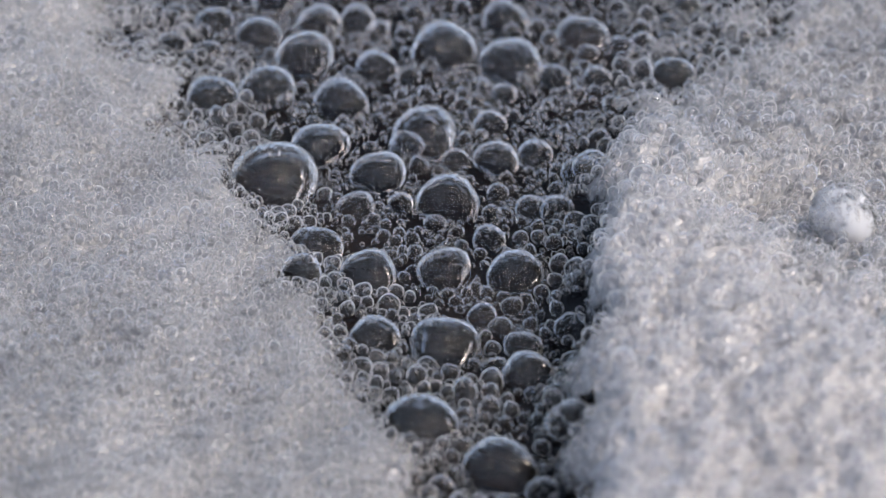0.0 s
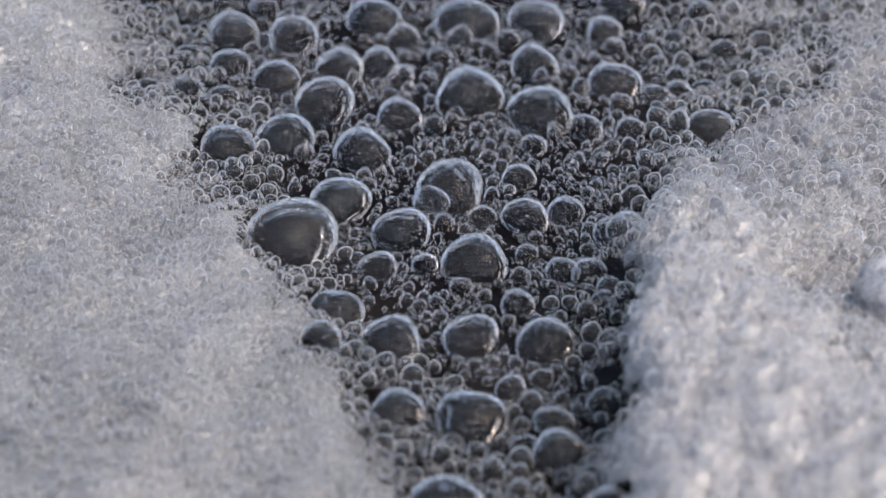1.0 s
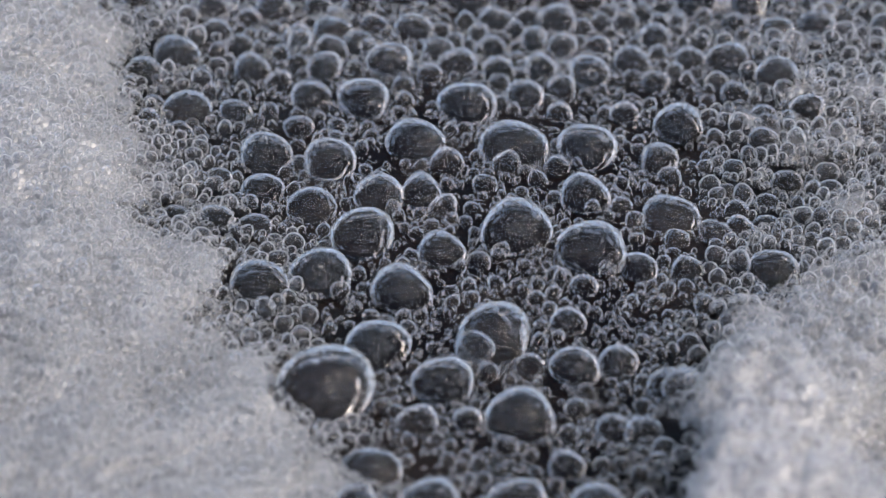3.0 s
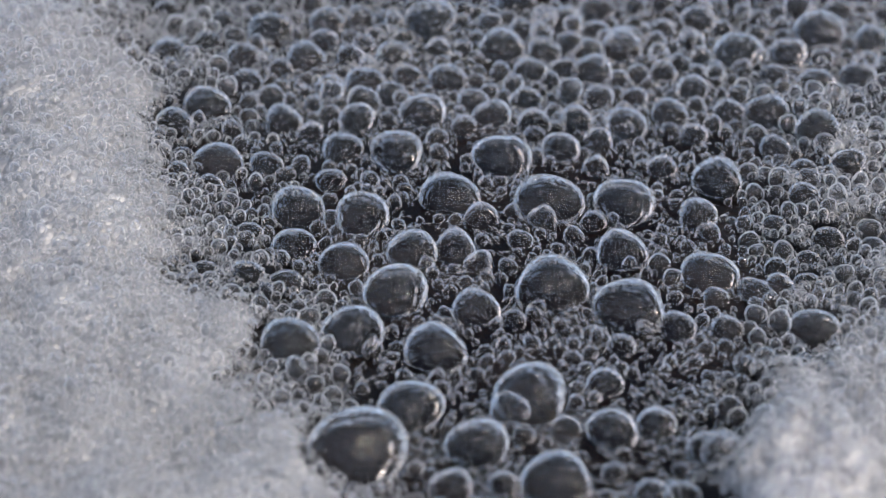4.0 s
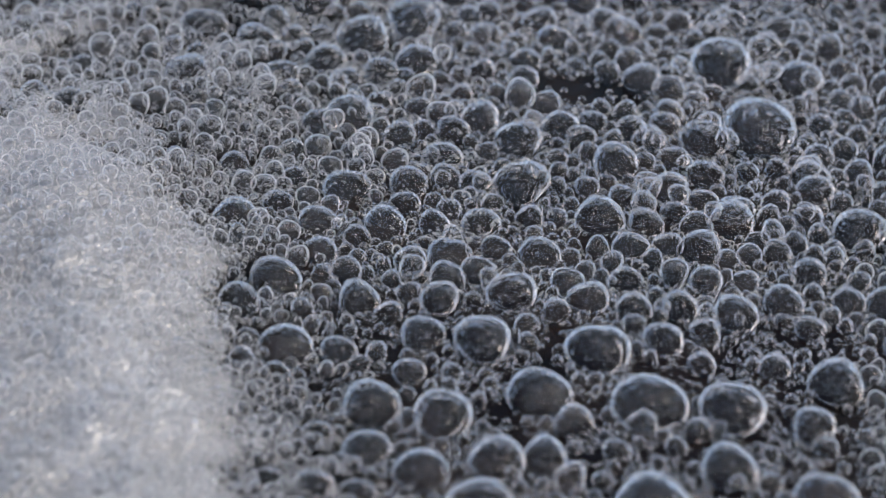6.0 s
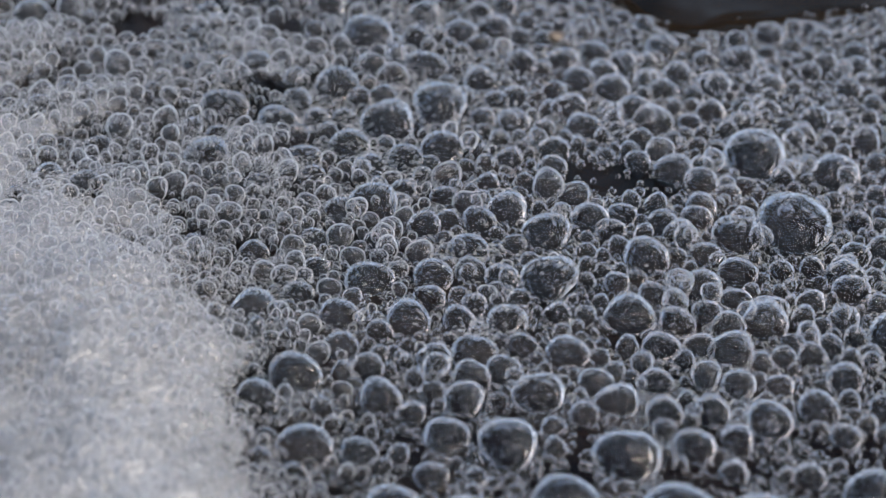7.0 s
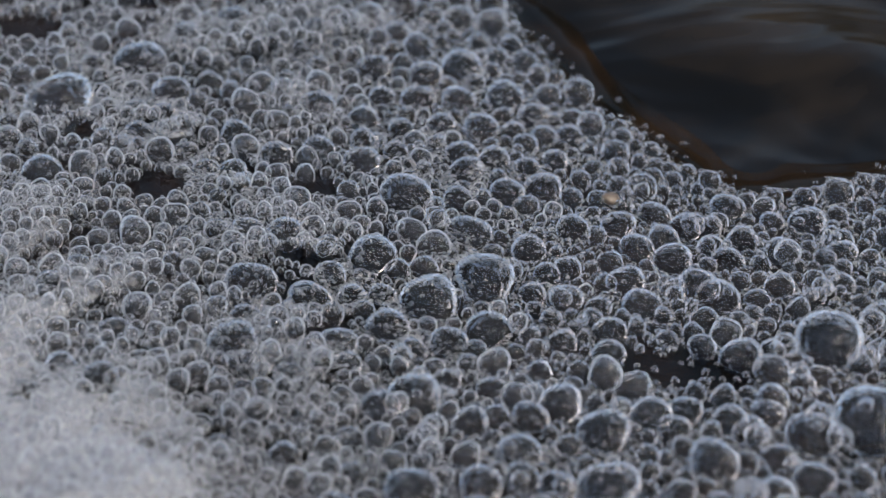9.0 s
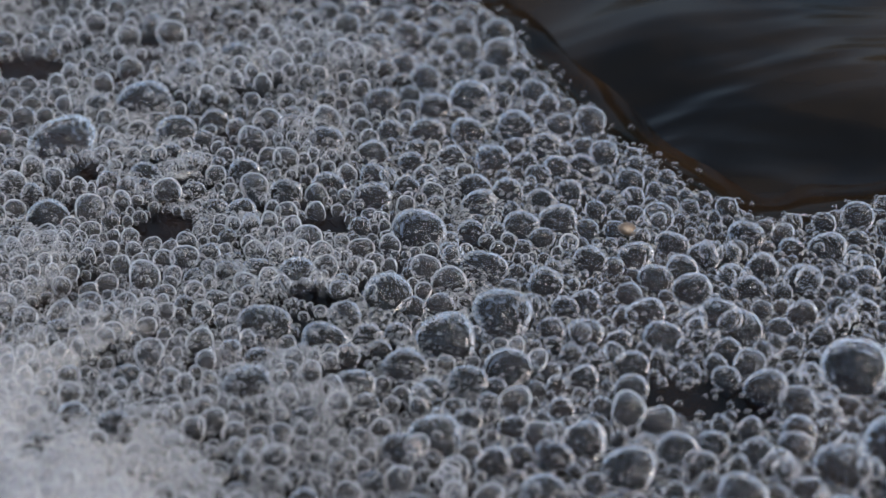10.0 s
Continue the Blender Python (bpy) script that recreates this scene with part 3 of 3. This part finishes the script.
STRIPS.append([
    (-26.7, 113.8, 5.3), (-20.1, 114.0, 8.2), (17.4, 114.1, 4.6), (-41.8, 114.2, 3.0), (42.6, 114.6, 8.2), (-10.4, 115.0, 4.1), (1.7, 115.2, 6.4), (-63.0, 115.4, 4.8), (-71.6, 116.2, 4.0), (-98.5, 116.6, 3.2),
    (23.2, 117.1, 5.5), (-57.7, 117.8, 3.6), (6.9, 119.5, 5.6), (-32.1, 119.9, 6.1), (-54.7, 120.0, 4.0), (13.3, 120.2, 3.7), (22.5, 120.6, 6.0), (-74.8, 120.6, 2.9), (-98.6, 120.8, 3.9), (-6.4, 120.9, 7.1),
    (-1.9, 121.7, 3.2), (17.6, 121.8, 3.9), (-25.6, 121.9, 3.7), (2.3, 123.0, 4.5), (-76.0, 124.6, 2.6), (-89.1, 124.7, 4.9), (-86.7, 124.8, 3.3), (-39.0, 124.9, 4.9), (-21.1, 125.0, 7.5), (-47.0, 125.1, 2.8),
])
STRIPS.append([
    (-51.3, 126.3, 5.4), (-94.9, 126.5, 5.3), (-35.6, 126.7, 3.8), (-31.1, 126.8, 5.1), (-11.8, 126.9, 4.5), (-1.6, 127.3, 4.9), (-70.1, 127.4, 3.7), (6.9, 127.5, 7.3), (-56.7, 127.7, 3.6), (-46.8, 128.9, 7.6),
    (-14.9, 129.3, 5.7), (-4.1, 129.5, 4.9), (-27.1, 129.9, 6.4), (-64.3, 130.1, 4.1), (15.2, 130.7, 11.9), (-10.1, 130.9, 4.6), (1.0, 131.5, 4.9), (-85.3, 131.6, 3.7), (-36.7, 131.9, 4.0), (-42.9, 133.0, 3.8),
    (24.6, 133.1, 4.1), (1.4, 134.1, 5.0), (-56.8, 134.7, 4.2), (21.8, 134.7, 2.1), (-72.6, 135.3, 6.9), (-30.4, 136.2, 3.8), (-95.1, 136.9, 3.0), (-89.8, 137.1, 5.0), (-61.5, 137.2, 3.3), (5.7, 137.7, 3.8),
])
STRIPS.append([
    (-58.7, 138.2, 6.0), (-48.2, 138.5, 4.2), (-39.5, 139.5, 3.4), (8.2, 140.1, 3.8), (-43.4, 140.4, 5.2), (23.2, 140.5, 2.5), (-21.1, 140.8, 4.7), (-72.3, 142.4, 4.7), (-2.7, 142.5, 6.3), (17.5, 142.5, 2.5),
    (-27.5, 142.6, 4.4), (-52.1, 142.9, 6.1), (13.7, 142.9, 3.7), (4.9, 143.1, 2.5), (-99.9, 143.2, 3.8), (-38.1, 143.5, 6.8), (-32.2, 143.5, 3.0), (1.5, 144.2, 4.2), (21.7, 144.6, 7.6), (-92.7, 145.1, 3.1),
    (-68.7, 145.8, 3.2), (-21.1, 146.2, 4.8), (9.5, 146.5, 9.7), (-83.5, 146.6, 2.9), (-9.5, 146.8, 3.2), (-63.8, 147.3, 6.5), (-46.7, 148.7, 8.6), (-57.9, 148.7, 4.3), (-53.7, 149.6, 3.9), (-72.3, 149.7, 7.3),
])
STRIPS.append([
    (-22.9, 150.6, 3.9), (-27.7, 151.6, 5.2), (-89.2, 152.1, 3.1), (-16.9, 152.2, 5.8), (-32.4, 152.2, 4.3), (-84.1, 152.8, 3.9), (21.1, 153.1, 3.1), (16.9, 153.4, 4.8), (-39.3, 154.3, 9.1), (-6.1, 154.7, 6.2),
    (-79.8, 154.8, 3.6), (-0.3, 155.3, 3.9), (-52.0, 155.5, 3.6), (-12.3, 155.6, 4.0), (-22.2, 156.0, 3.3), (-8.9, 156.7, 6.1), (-19.1, 156.8, 5.6), (-30.6, 157.1, 4.0), (-55.9, 157.4, 7.4), (2.8, 158.2, 4.5),
    (-27.7, 158.5, 4.5), (-62.7, 158.8, 3.5), (-2.8, 158.9, 3.2), (-83.5, 159.2, 3.5), (-68.8, 159.4, 6.1), (-86.7, 159.7, 3.0), (11.8, 160.0, 4.0), (7.9, 160.1, 3.6), (-74.6, 160.4, 5.1), (-33.6, 161.9, 5.1),
])
STRIPS.append([
    (-12.6, 162.3, 5.8), (0.1, 162.8, 3.2), (-4.7, 163.6, 4.8), (-17.9, 164.6, 5.3), (-42.6, 164.8, 6.7), (9.5, 165.4, 3.6), (3.1, 166.0, 5.3), (-7.0, 166.2, 4.1), (-14.3, 166.6, 4.9), (11.9, 167.2, 4.9),
    (-27.4, 167.8, 5.0), (7.2, 167.9, 2.4), (-2.6, 168.3, 4.9), (-20.8, 169.1, 5.3), (12.1, 170.0, 3.7), (-11.0, 170.1, 5.0), (-7.5, 170.7, 4.1), (-9.8, 171.2, 3.7), (-106.9, 171.3, 6.6), (-6.1, 171.9, 3.3),
    (-52.5, 172.4, 8.1), (-15.6, 172.6, 4.9), (-44.7, 172.8, 4.5), (1.7, 173.2, 3.9), (7.1, 173.6, 5.5), (-78.8, 174.7, 4.7), (-27.9, 174.8, 3.6), (-37.7, 174.8, 5.4), (-82.8, 174.9, 4.3), (-23.8, 174.9, 3.7),
])
STRIPS.append([
    (-4.9, 175.2, 5.4), (11.6, 175.9, 3.3), (-32.2, 176.5, 5.8), (-86.7, 178.5, 4.2), (-26.8, 179.5, 3.3), (-59.8, 179.6, 5.2), (-72.9, 179.7, 5.2), (-44.0, 179.7, 5.6), (-68.3, 180.2, 3.7), (-35.0, 181.7, 4.1),
    (-51.2, 181.9, 3.4), (-94.4, 182.0, 5.1), (-66.8, 182.1, 5.1), (-114.6, 182.5, 4.2), (-40.2, 183.0, 5.0), (-55.1, 183.1, 3.9), (-45.0, 183.7, 5.1), (-30.8, 183.9, 4.1), (-79.9, 184.5, 5.1), (-60.4, 185.5, 4.2),
    (-100.0, 187.4, 3.6), (-91.3, 187.6, 4.3), (-107.7, 188.3, 11.2), (-76.5, 188.3, 3.6), (-95.9, 188.5, 4.3), (-54.9, 188.9, 4.1), (-33.0, 190.0, 4.4), (-42.7, 190.5, 5.7), (-37.7, 190.5, 3.9), (-48.9, 190.7, 4.6),
])
STRIPS.append([
    (-29.2, 190.7, 4.4), (-60.9, 190.9, 5.0), (-68.4, 192.8, 6.0), (-91.4, 193.3, 6.2), (-97.2, 193.8, 3.6), (-34.9, 195.0, 4.7), (-53.1, 196.8, 5.4), (-58.8, 196.9, 4.0), (-85.9, 197.2, 4.9), (-63.2, 197.4, 3.1),
    (-46.9, 197.6, 5.6), (-118.3, 198.6, 3.0), (-114.7, 198.7, 3.5), (-39.8, 199.3, 6.3), (-104.7, 199.6, 3.9), (-97.0, 200.8, 8.8), (-110.8, 201.4, 3.5), (-44.4, 202.6, 3.2), (-52.5, 203.0, 5.6), (-69.6, 204.0, 4.0),
    (-60.7, 204.2, 5.3), (-47.2, 206.0, 6.9), (-91.4, 207.8, 5.5), (-86.7, 208.0, 3.6), (-70.9, 212.2, 4.0), (-44.8, 213.3, 3.6), (-39.6, 213.6, 4.0), (-84.4, 214.4, 5.9), (-86.5, 224.0, 4.6), (-76.3, 226.0, 4.2),
])
STRIPS.append([
    (-71.6, 228.1, 3.9), (-66.8, 228.4, 4.2),
])
DOMES = [dome_mesh("bubble", FILM, 14, 36, 98, n) for n in range(12)]


def ring_mesh(name, mat, big, small, sides, round_sides):
    verts, faces = [], []
    for i in range(sides):
        a = 2 * math.pi * i / sides
        for j in range(round_sides):
            b = 2 * math.pi * j / round_sides
            d = big + small * math.cos(b)
            verts.append((d * math.cos(a), d * math.sin(a), 0.7 * small * math.sin(b)))
    for i in range(sides):
        for j in range(round_sides):
            k, m = (i + 1) % sides, (j + 1) % round_sides
            faces.append((i * round_sides + j, k * round_sides + j, k * round_sides + m, i * round_sides + m))
    return link_mesh(name, verts, faces, mat)


FOOT = ring_mesh("meniscus", LIP, 0.985, 0.02, 36, 6)
rnd = random.Random(11)
GRAIN, WEST, SOUTH = 0.025, -15.0, -8.0
room = np.full((1360, 1000), 9.0)


def put_cell(x, y, r):
    """Note how near each spot now lies to a bubble."""
    reach = r + 0.3
    i0, i1 = max(0, int((x - reach - WEST) / GRAIN)), int((x + reach - WEST) / GRAIN) + 1
    j0, j1 = max(0, int((y - reach - SOUTH) / GRAIN)), int((y + reach - SOUTH) / GRAIN) + 1
    part = room[j0:j1, i0:i1]
    if part.size:
        dx = (np.arange(i0, i0 + part.shape[1]) + 0.5) * GRAIN + WEST - x
        dy = (np.arange(j0, j0 + part.shape[0]) + 0.5) * GRAIN + SOUTH - y
        np.minimum(part, np.sqrt(dx[None] ** 2 + dy[:, None] ** 2) - r, out=part)


def free(x, y, r, close):
    return room[int((y - SOUTH) / GRAIN), int((x - WEST) / GRAIN)] > close * r


def large_bubble(n, x, y, z, r):
    """A bubble: its film dome and the ring of water drawn up at its foot."""
    s = r * 0.01
    base = new("bubble")
    base.empty_display_size = 0.002
    base.matrix_basis = pose(x * 0.01, y * 0.01, 0.01 * (z - min(z, 0.22 * r) if z > 0 else 0))
    lift = min(z, 0.22 * r)
    film = new("film", DOMES[n % len(DOMES)])
    film.parent = base
    film.matrix_basis = pose(0, 0, 0.01 * lift, 0, 0, rnd.uniform(0, 360)) @ Matrix.Diagonal((s, s, s * rnd.uniform(0.74, 0.95), 1))
    foot = new("meniscus", FOOT)
    foot.parent = base
    foot.matrix_basis = pose(0, 0, 0.0001) @ Matrix.Diagonal((s, s, s, 1))
    size = "large" if r > 0.42 else "middle-sized" if r > 0.28 else "smaller"
    if y > 14 and edge_share(x, y)[2] > 0.02:
        edge_things.append((base, x, y))
    tagged(base, f"clear {size} bubble with a bright wet rim, standing in dark water", "bubble", "large bubbles on the water")
    for _ in range(int((22 + 20 * (y > 9)) * r)):
        a, d = rnd.uniform(0, 6.283), rnd.uniform(0.0, 0.85) ** 0.5 * r
        q = rnd.uniform(0.010, 0.028)
        if rnd.random() < 0.5:
            specks.append((x + d * math.cos(a), y + d * math.sin(a), max(0.0, z - lift) + 0.3 * q, q))
        else:
            specks.append((x + d * math.cos(a), y + d * math.sin(a), z + 0.98 * math.sqrt(max(0.0, r * r - d * d)), 0.7 * q))


specks = []
known = [(x * 0.1, y * 0.1, d * 0.05) for strip in STRIPS for x, y, d in strip]
known.sort(key=lambda b: -b[2])
foam_sheet()
medium = []
for n, (x, y, r) in enumerate(known):
    y += 0.06 * r
    put_cell(x, y, r)
    z = rnd.uniform(-0.04, 0.13) * r + max(0.0, float(height(x, y)) - 0.15)
    if n < 300:
        large_bubble(n, x, y, z, r)
    else:
        medium.append((x, y, z, r))

fill, tiny, singled = [], [], []
# clear bubbles standing singly in the white foam, larger on the flank of the mound
singles = np.random.default_rng(41)
for x, y, a, b in singles.random((2600, 4)).tolist():
    x, y = -13 + 21 * x, -6.5 + 18 * y
    f, h = float(froth(x, y)), float(height(x, y))
    flank = 1.0 < x < 3.0 and y < 2.0
    if f < 0.45 or x < -7.6 - 0.27 * y or x > 8.2 or a > (0.75 if flank else 0.30 if x < 0 else 0.8):
        continue
    r = (0.08 + 0.13 * b ** 2) if flank else (0.055 + (0.075 if x < 0 else 0.12) * b ** 3)
    if not free(x, y, r, 0.8) or (y < -1.5 and x > 0.5 and not flank and a > 0.25):
        continue
    put_cell(x, y, r)
    singled.append((x, y, h + (0.1 if flank else -0.15) * r, r))

for r_hi, r_lo, tries in ((0.26, 0.18, 3000), (0.18, 0.12, 12000), (0.12, 0.08, 50000), (0.08, 0.05, 130000), (0.055, 0.035, 240000), (0.035, 0.022, 300000)):
    draw = np.random.default_rng(int(1000 * r_hi))
    xs, ys, rs = draw.uniform(-14, 9, tries), draw.uniform(-7, 25, tries), draw.uniform(r_lo, r_hi, tries)
    fs, hs, out = froth(xs, ys), np.maximum(0, height(xs, ys)), hole(xs, ys - 0.1)
    dice, lift = draw.random(tries), draw.random(tries)
    clump = wobble(xs, ys, 3.3, 9)
    packed = np.clip((ys - 7.5) / 3.0, 0, 1)
    out |= (xs < -7.6 - 0.27 * ys) | (xs > 8.2) | (xs > 8.4 - 0.34 * (ys - 7))
    coarse = 0.088 + 0.02 * (xs > 0.5) + 0.15 * (1 - smooth(0.25, 0.8, fs)) * (0.35 + 0.65 * dice ** 2)
    open_water = (fs < 0.25) & (packed < 0.4)
    out |= (fs > 0.25) & (rs > coarse + 0.05 * packed)
    out |= open_water & ((rs > 0.12) | (dice > 0.1 + 0.42 * (clump > 0.15)))
    out |= (rs > 0.18) & (packed < 0.5)
    out |= (rs < 0.035) & (dice > 0.25)
    out |= (named_pool(xs, ys) > 0.45) & ((xs < -3) | (rs > 0.1) | (draw.random(tries) < 0.7))
    out |= (rs < 0.14) & (draw.random(tries) < 0.92 * open_pool(xs, ys))
    close = 0.7 if r_lo > 0.07 else 0.55
    for x, y, r, f, h, up in np.stack([xs, ys, rs, fs, hs, lift], -1)[~out].tolist():
        if not free(x, y, r, close):
            continue
        put_cell(x, y, r)
        if h > 0.75 and r < 0.07 and up > 0.35:
            continue
        if (f - 0.15 > 0.55 * up and r < 0.082) or (r < 0.05 and y > 9):
            tiny.append((x, y, h - 0.02 + (0.8 * up - 0.3) * r, r))
        else:
            fill.append((x, y, h + (0.4 * up - 0.1) * r, r))


# bubbles that ride upon the packed ones, or sit within them
riders = np.random.default_rng(63)
for x, y, a, b in riders.random((900, 4)).tolist():
    x, y = -6 + 11 * x, 8.5 + 10 * y
    crowd = 0.25 + 0.75 * float(smooth(1.2, -0.2, abs(x - 1.4) / 2.2) * smooth(9.5, 11.5, y))
    if a < 0.55 * crowd and not hole(x, y + 0.5) and froth(x, y) < 0.4 and open_pool(x, y) < 0.3:
        r = 0.07 + 0.13 * b ** 2
        fill.append((x, y, 0.10 + 0.22 * a + 0.5 * r, r))

# veils of the finest froth lying over the packed bubbles
veils = np.random.default_rng(88)
xs, ys, rs, dice = veils.uniform(-13, 1.5, 60000), veils.uniform(10, 24, 60000), veils.uniform(0.016, 0.036, 60000), veils.random(60000)
thick = smooth(0.15, 0.75, wobble(xs, ys, 1.9, 21) + 0.45 * wobble(xs, ys, 5.1, 22)) * smooth(0.5, -4.5, xs + 0.25 * (ys - 12))
keep = (open_pool(xs, ys) < 0.4) & (dice < 1.2 * thick + 0.12 * smooth(-1, -5, xs)) & ~hole(xs, ys + 1.2) & (xs > -7.6 - 0.27 * ys)
for x, y, r, up in np.stack([xs, ys, rs, veils.random(60000)], -1)[keep].tolist()[:22000]:
    close_by = max(0.0, -float(room[int((y - SOUTH) / GRAIN), int((x - WEST) / GRAIN)]))
    if close_by < 0.12:
        tiny.append((x, y, max(0.0, float(height(x, y))) + 0.03 + 0.8 * close_by + 0.05 * up, r))

# droplets thrown out over the clear water's edge
for _ in range(230):
    x = rnd.uniform(-5.5, 3.5)
    d = abs(rnd.gauss(0, 0.22))
    q = rnd.uniform(0.018, 0.05)
    specks.append((x + 0.5 * d * (x < 0), float(shore(x)) + d, 0.10 - 0.25 * d, q))

# a second, deeper layer that closes the froth
deep = np.random.default_rng(77)
xs, ys, rs = deep.uniform(-14, 9, 90000), deep.uniform(-7, 25, 90000), deep.uniform(0.036, 0.065, 90000)
fs, hs = froth(xs, ys), height(xs, ys)
keep = (open_pool(xs, ys) < 0.4) & (fs > 0.3) & (deep.random(90000) < 1.6 * (fs - 0.25) + 0.5 * (ys > 10.5)) & ~hole(xs, ys - 0.2) & (xs > -7.6 - 0.27 * ys) & (xs < np.minimum(8.2, 8.4 - 0.34 * (ys - 7)))
for x, y, h, r in np.stack([xs, ys, hs, rs], -1)[keep].tolist()[:26000]:
    if free(x, y, r, -0.3) or (y > 10.5 and rnd.random() < 0.25):
        tiny.append((x, y, max(0.0, h - 0.05), r))


def beads(name, spots, shapes, mat, label, category="bubbles"):
    """Stuff in three grades of detail by size."""
    for (rings, sides, low), lo, hi, kind in shapes:
        some = [b for b in spots if lo <= b[3] < hi]
        if some:
            tagged(many(kind, some, dome_mesh("bead", mat, rings, sides, low, 23), mat), label, category, kind="stuff")


SHAPES = (((6, 16, 116), 0.1, 9, "bubbles"), ((4, 10, 118), 0.045, 0.1, "small_bubbles"), ((3, 8, 112), 0, 0.045, "tiny_bubbles"))
loose, milky, rafts = [], [], {}
for b in medium + fill + specks + singled:
    share = edge_share(b[0], b[1])[2] if b[1] > 14 and -7.5 < b[0] < 6 else 0.0
    if share > 0.03:
        rafts.setdefault((int(share * 5), math.floor(b[0] / 1.6)), []).append(b)
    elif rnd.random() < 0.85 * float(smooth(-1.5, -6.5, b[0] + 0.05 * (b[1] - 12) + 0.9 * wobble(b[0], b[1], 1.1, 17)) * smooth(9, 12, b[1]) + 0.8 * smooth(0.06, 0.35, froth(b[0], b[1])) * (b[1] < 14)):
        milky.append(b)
    else:
        loose.append(b)
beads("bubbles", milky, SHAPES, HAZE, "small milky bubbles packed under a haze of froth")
beads("bubbles", loose, SHAPES, BEAD, "small clear bubbles packed between the large ones")
for spots in rafts.values():
    cx, cy = sum(b[0] for b in spots) / len(spots), sum(b[1] for b in spots) / len(spots)
    raft = many("edge_bubbles", spots, dome_mesh("bead", BEAD, 5, 12, 116, 23), BEAD)
    tagged(raft, "small clear bubbles rocking at the edge of the foam", "bubbles", kind="stuff")
    edge_things.append((raft, cx, cy))
beads("froth", tiny, (((4, 9, 112), 0.06, 9, "froth"), ((3, 7, 105), 0.034, 0.06, "fine_froth"), ((2, 6, 95), 0, 0.034, "finest_froth")), FROTH, "fine white froth of tiny bubbles on the foam", "foam")


# ---------------------------------------------------------------- small things
def foam_ball():
    """A round clot of froth, lying on the foam."""
    base = new("foam_ball")
    base.empty_display_size = 0.002
    base.matrix_basis = pose(0.0571, -0.0040, 0.0050)
    skin = dome_mesh("skin", BALL, 20, 36, 180, 31)
    for v in skin.vertices:
        v.co = v.co * (1 + 0.05 * noise.noise(v.co * 3.0) + 0.03 * noise.noise(v.co * 9.0))
    core = new("skin", skin)
    core.parent = base
    core.matrix_basis = pose(0, 0, 0.0044) @ Matrix.Diagonal((0.0047, 0.0047, 0.0045, 1))
    spots = []
    for _ in range(900):
        v = Vector((rnd.gauss(0, 1), rnd.gauss(0, 1), rnd.gauss(0, 1))).normalized() * 0.462
        spots.append((v.x, v.y, v.z + 0.44, rnd.uniform(0.02, 0.05)))
    crust = many("crust", spots, dome_mesh("bead", FROTH, 3, 8, 150, 23), FROTH)
    crust.parent = base
    return tagged(base, "round white clot of froth lying on the foam", "foam ball")


def seed_husk():
    """A brown seed husk caught among the bubbles at the water's edge."""
    mat, nodes, links = material("husk")
    coords = nodes.new("ShaderNodeTexCoord")
    grain = node(nodes, "ShaderNodeTexNoise", Scale=3.0, Detail=4.0)
    links.new(coords.outputs["Object"], grain.inputs["Vector"])
    ramp = nodes.new("ShaderNodeValToRGB")
    ramp.color_ramp.elements[0].position, ramp.color_ramp.elements[0].color = 0.35, (0.03, 0.02, 0.012, 1)
    ramp.color_ramp.elements[1].position, ramp.color_ramp.elements[1].color = 0.7, (0.10, 0.07, 0.045, 1)
    links.new(grain.outputs[0], ramp.inputs[0])
    skin = node(nodes, "ShaderNodeBsdfPrincipled", Roughness=0.45)
    links.new(ramp.outputs[0], skin.inputs["Base Color"])
    links.new(skin.outputs[0], nodes.new("ShaderNodeOutputMaterial").inputs[0])
    me = dome_mesh("seed_husk", mat, 10, 16, 180, 41)
    for v in me.vertices:
        v.co.x *= 1.5 - 0.5 * abs(v.co.x)
        v.co.z *= 0.7
    ob = new("seed_husk", me)
    ob.matrix_basis = pose(HUSK[0], HUSK[1], 0.0010, 10, 15, 35) @ Matrix.Diagonal((0.0014, 0.0012, 0.0011, 1))
    return tagged(ob, "small brown seed husk caught among the bubbles", "seed")


HUSK = (-0.0221, 0.1748)
foam_ball()
seed_husk()

# ---------------------------------------------------------------- movement
def motions():
    walk(ripples, [(0.5 * k, pose(0.009 * k, 0.006 * math.sin(1.1 * k), 0.0004 * math.sin(1.7 * k))) for k in range(21)])
    for ob, x, y in edge_things:
        home = ob.matrix_basis.copy()
        nx, ny, share = edge_share(x, y)
        walk(ob, [(t, Matrix.Translation((0.01 * a * share * nx, 0.01 * a * share * ny, 0)) @ home) for t, a in LAPPING])


motions()
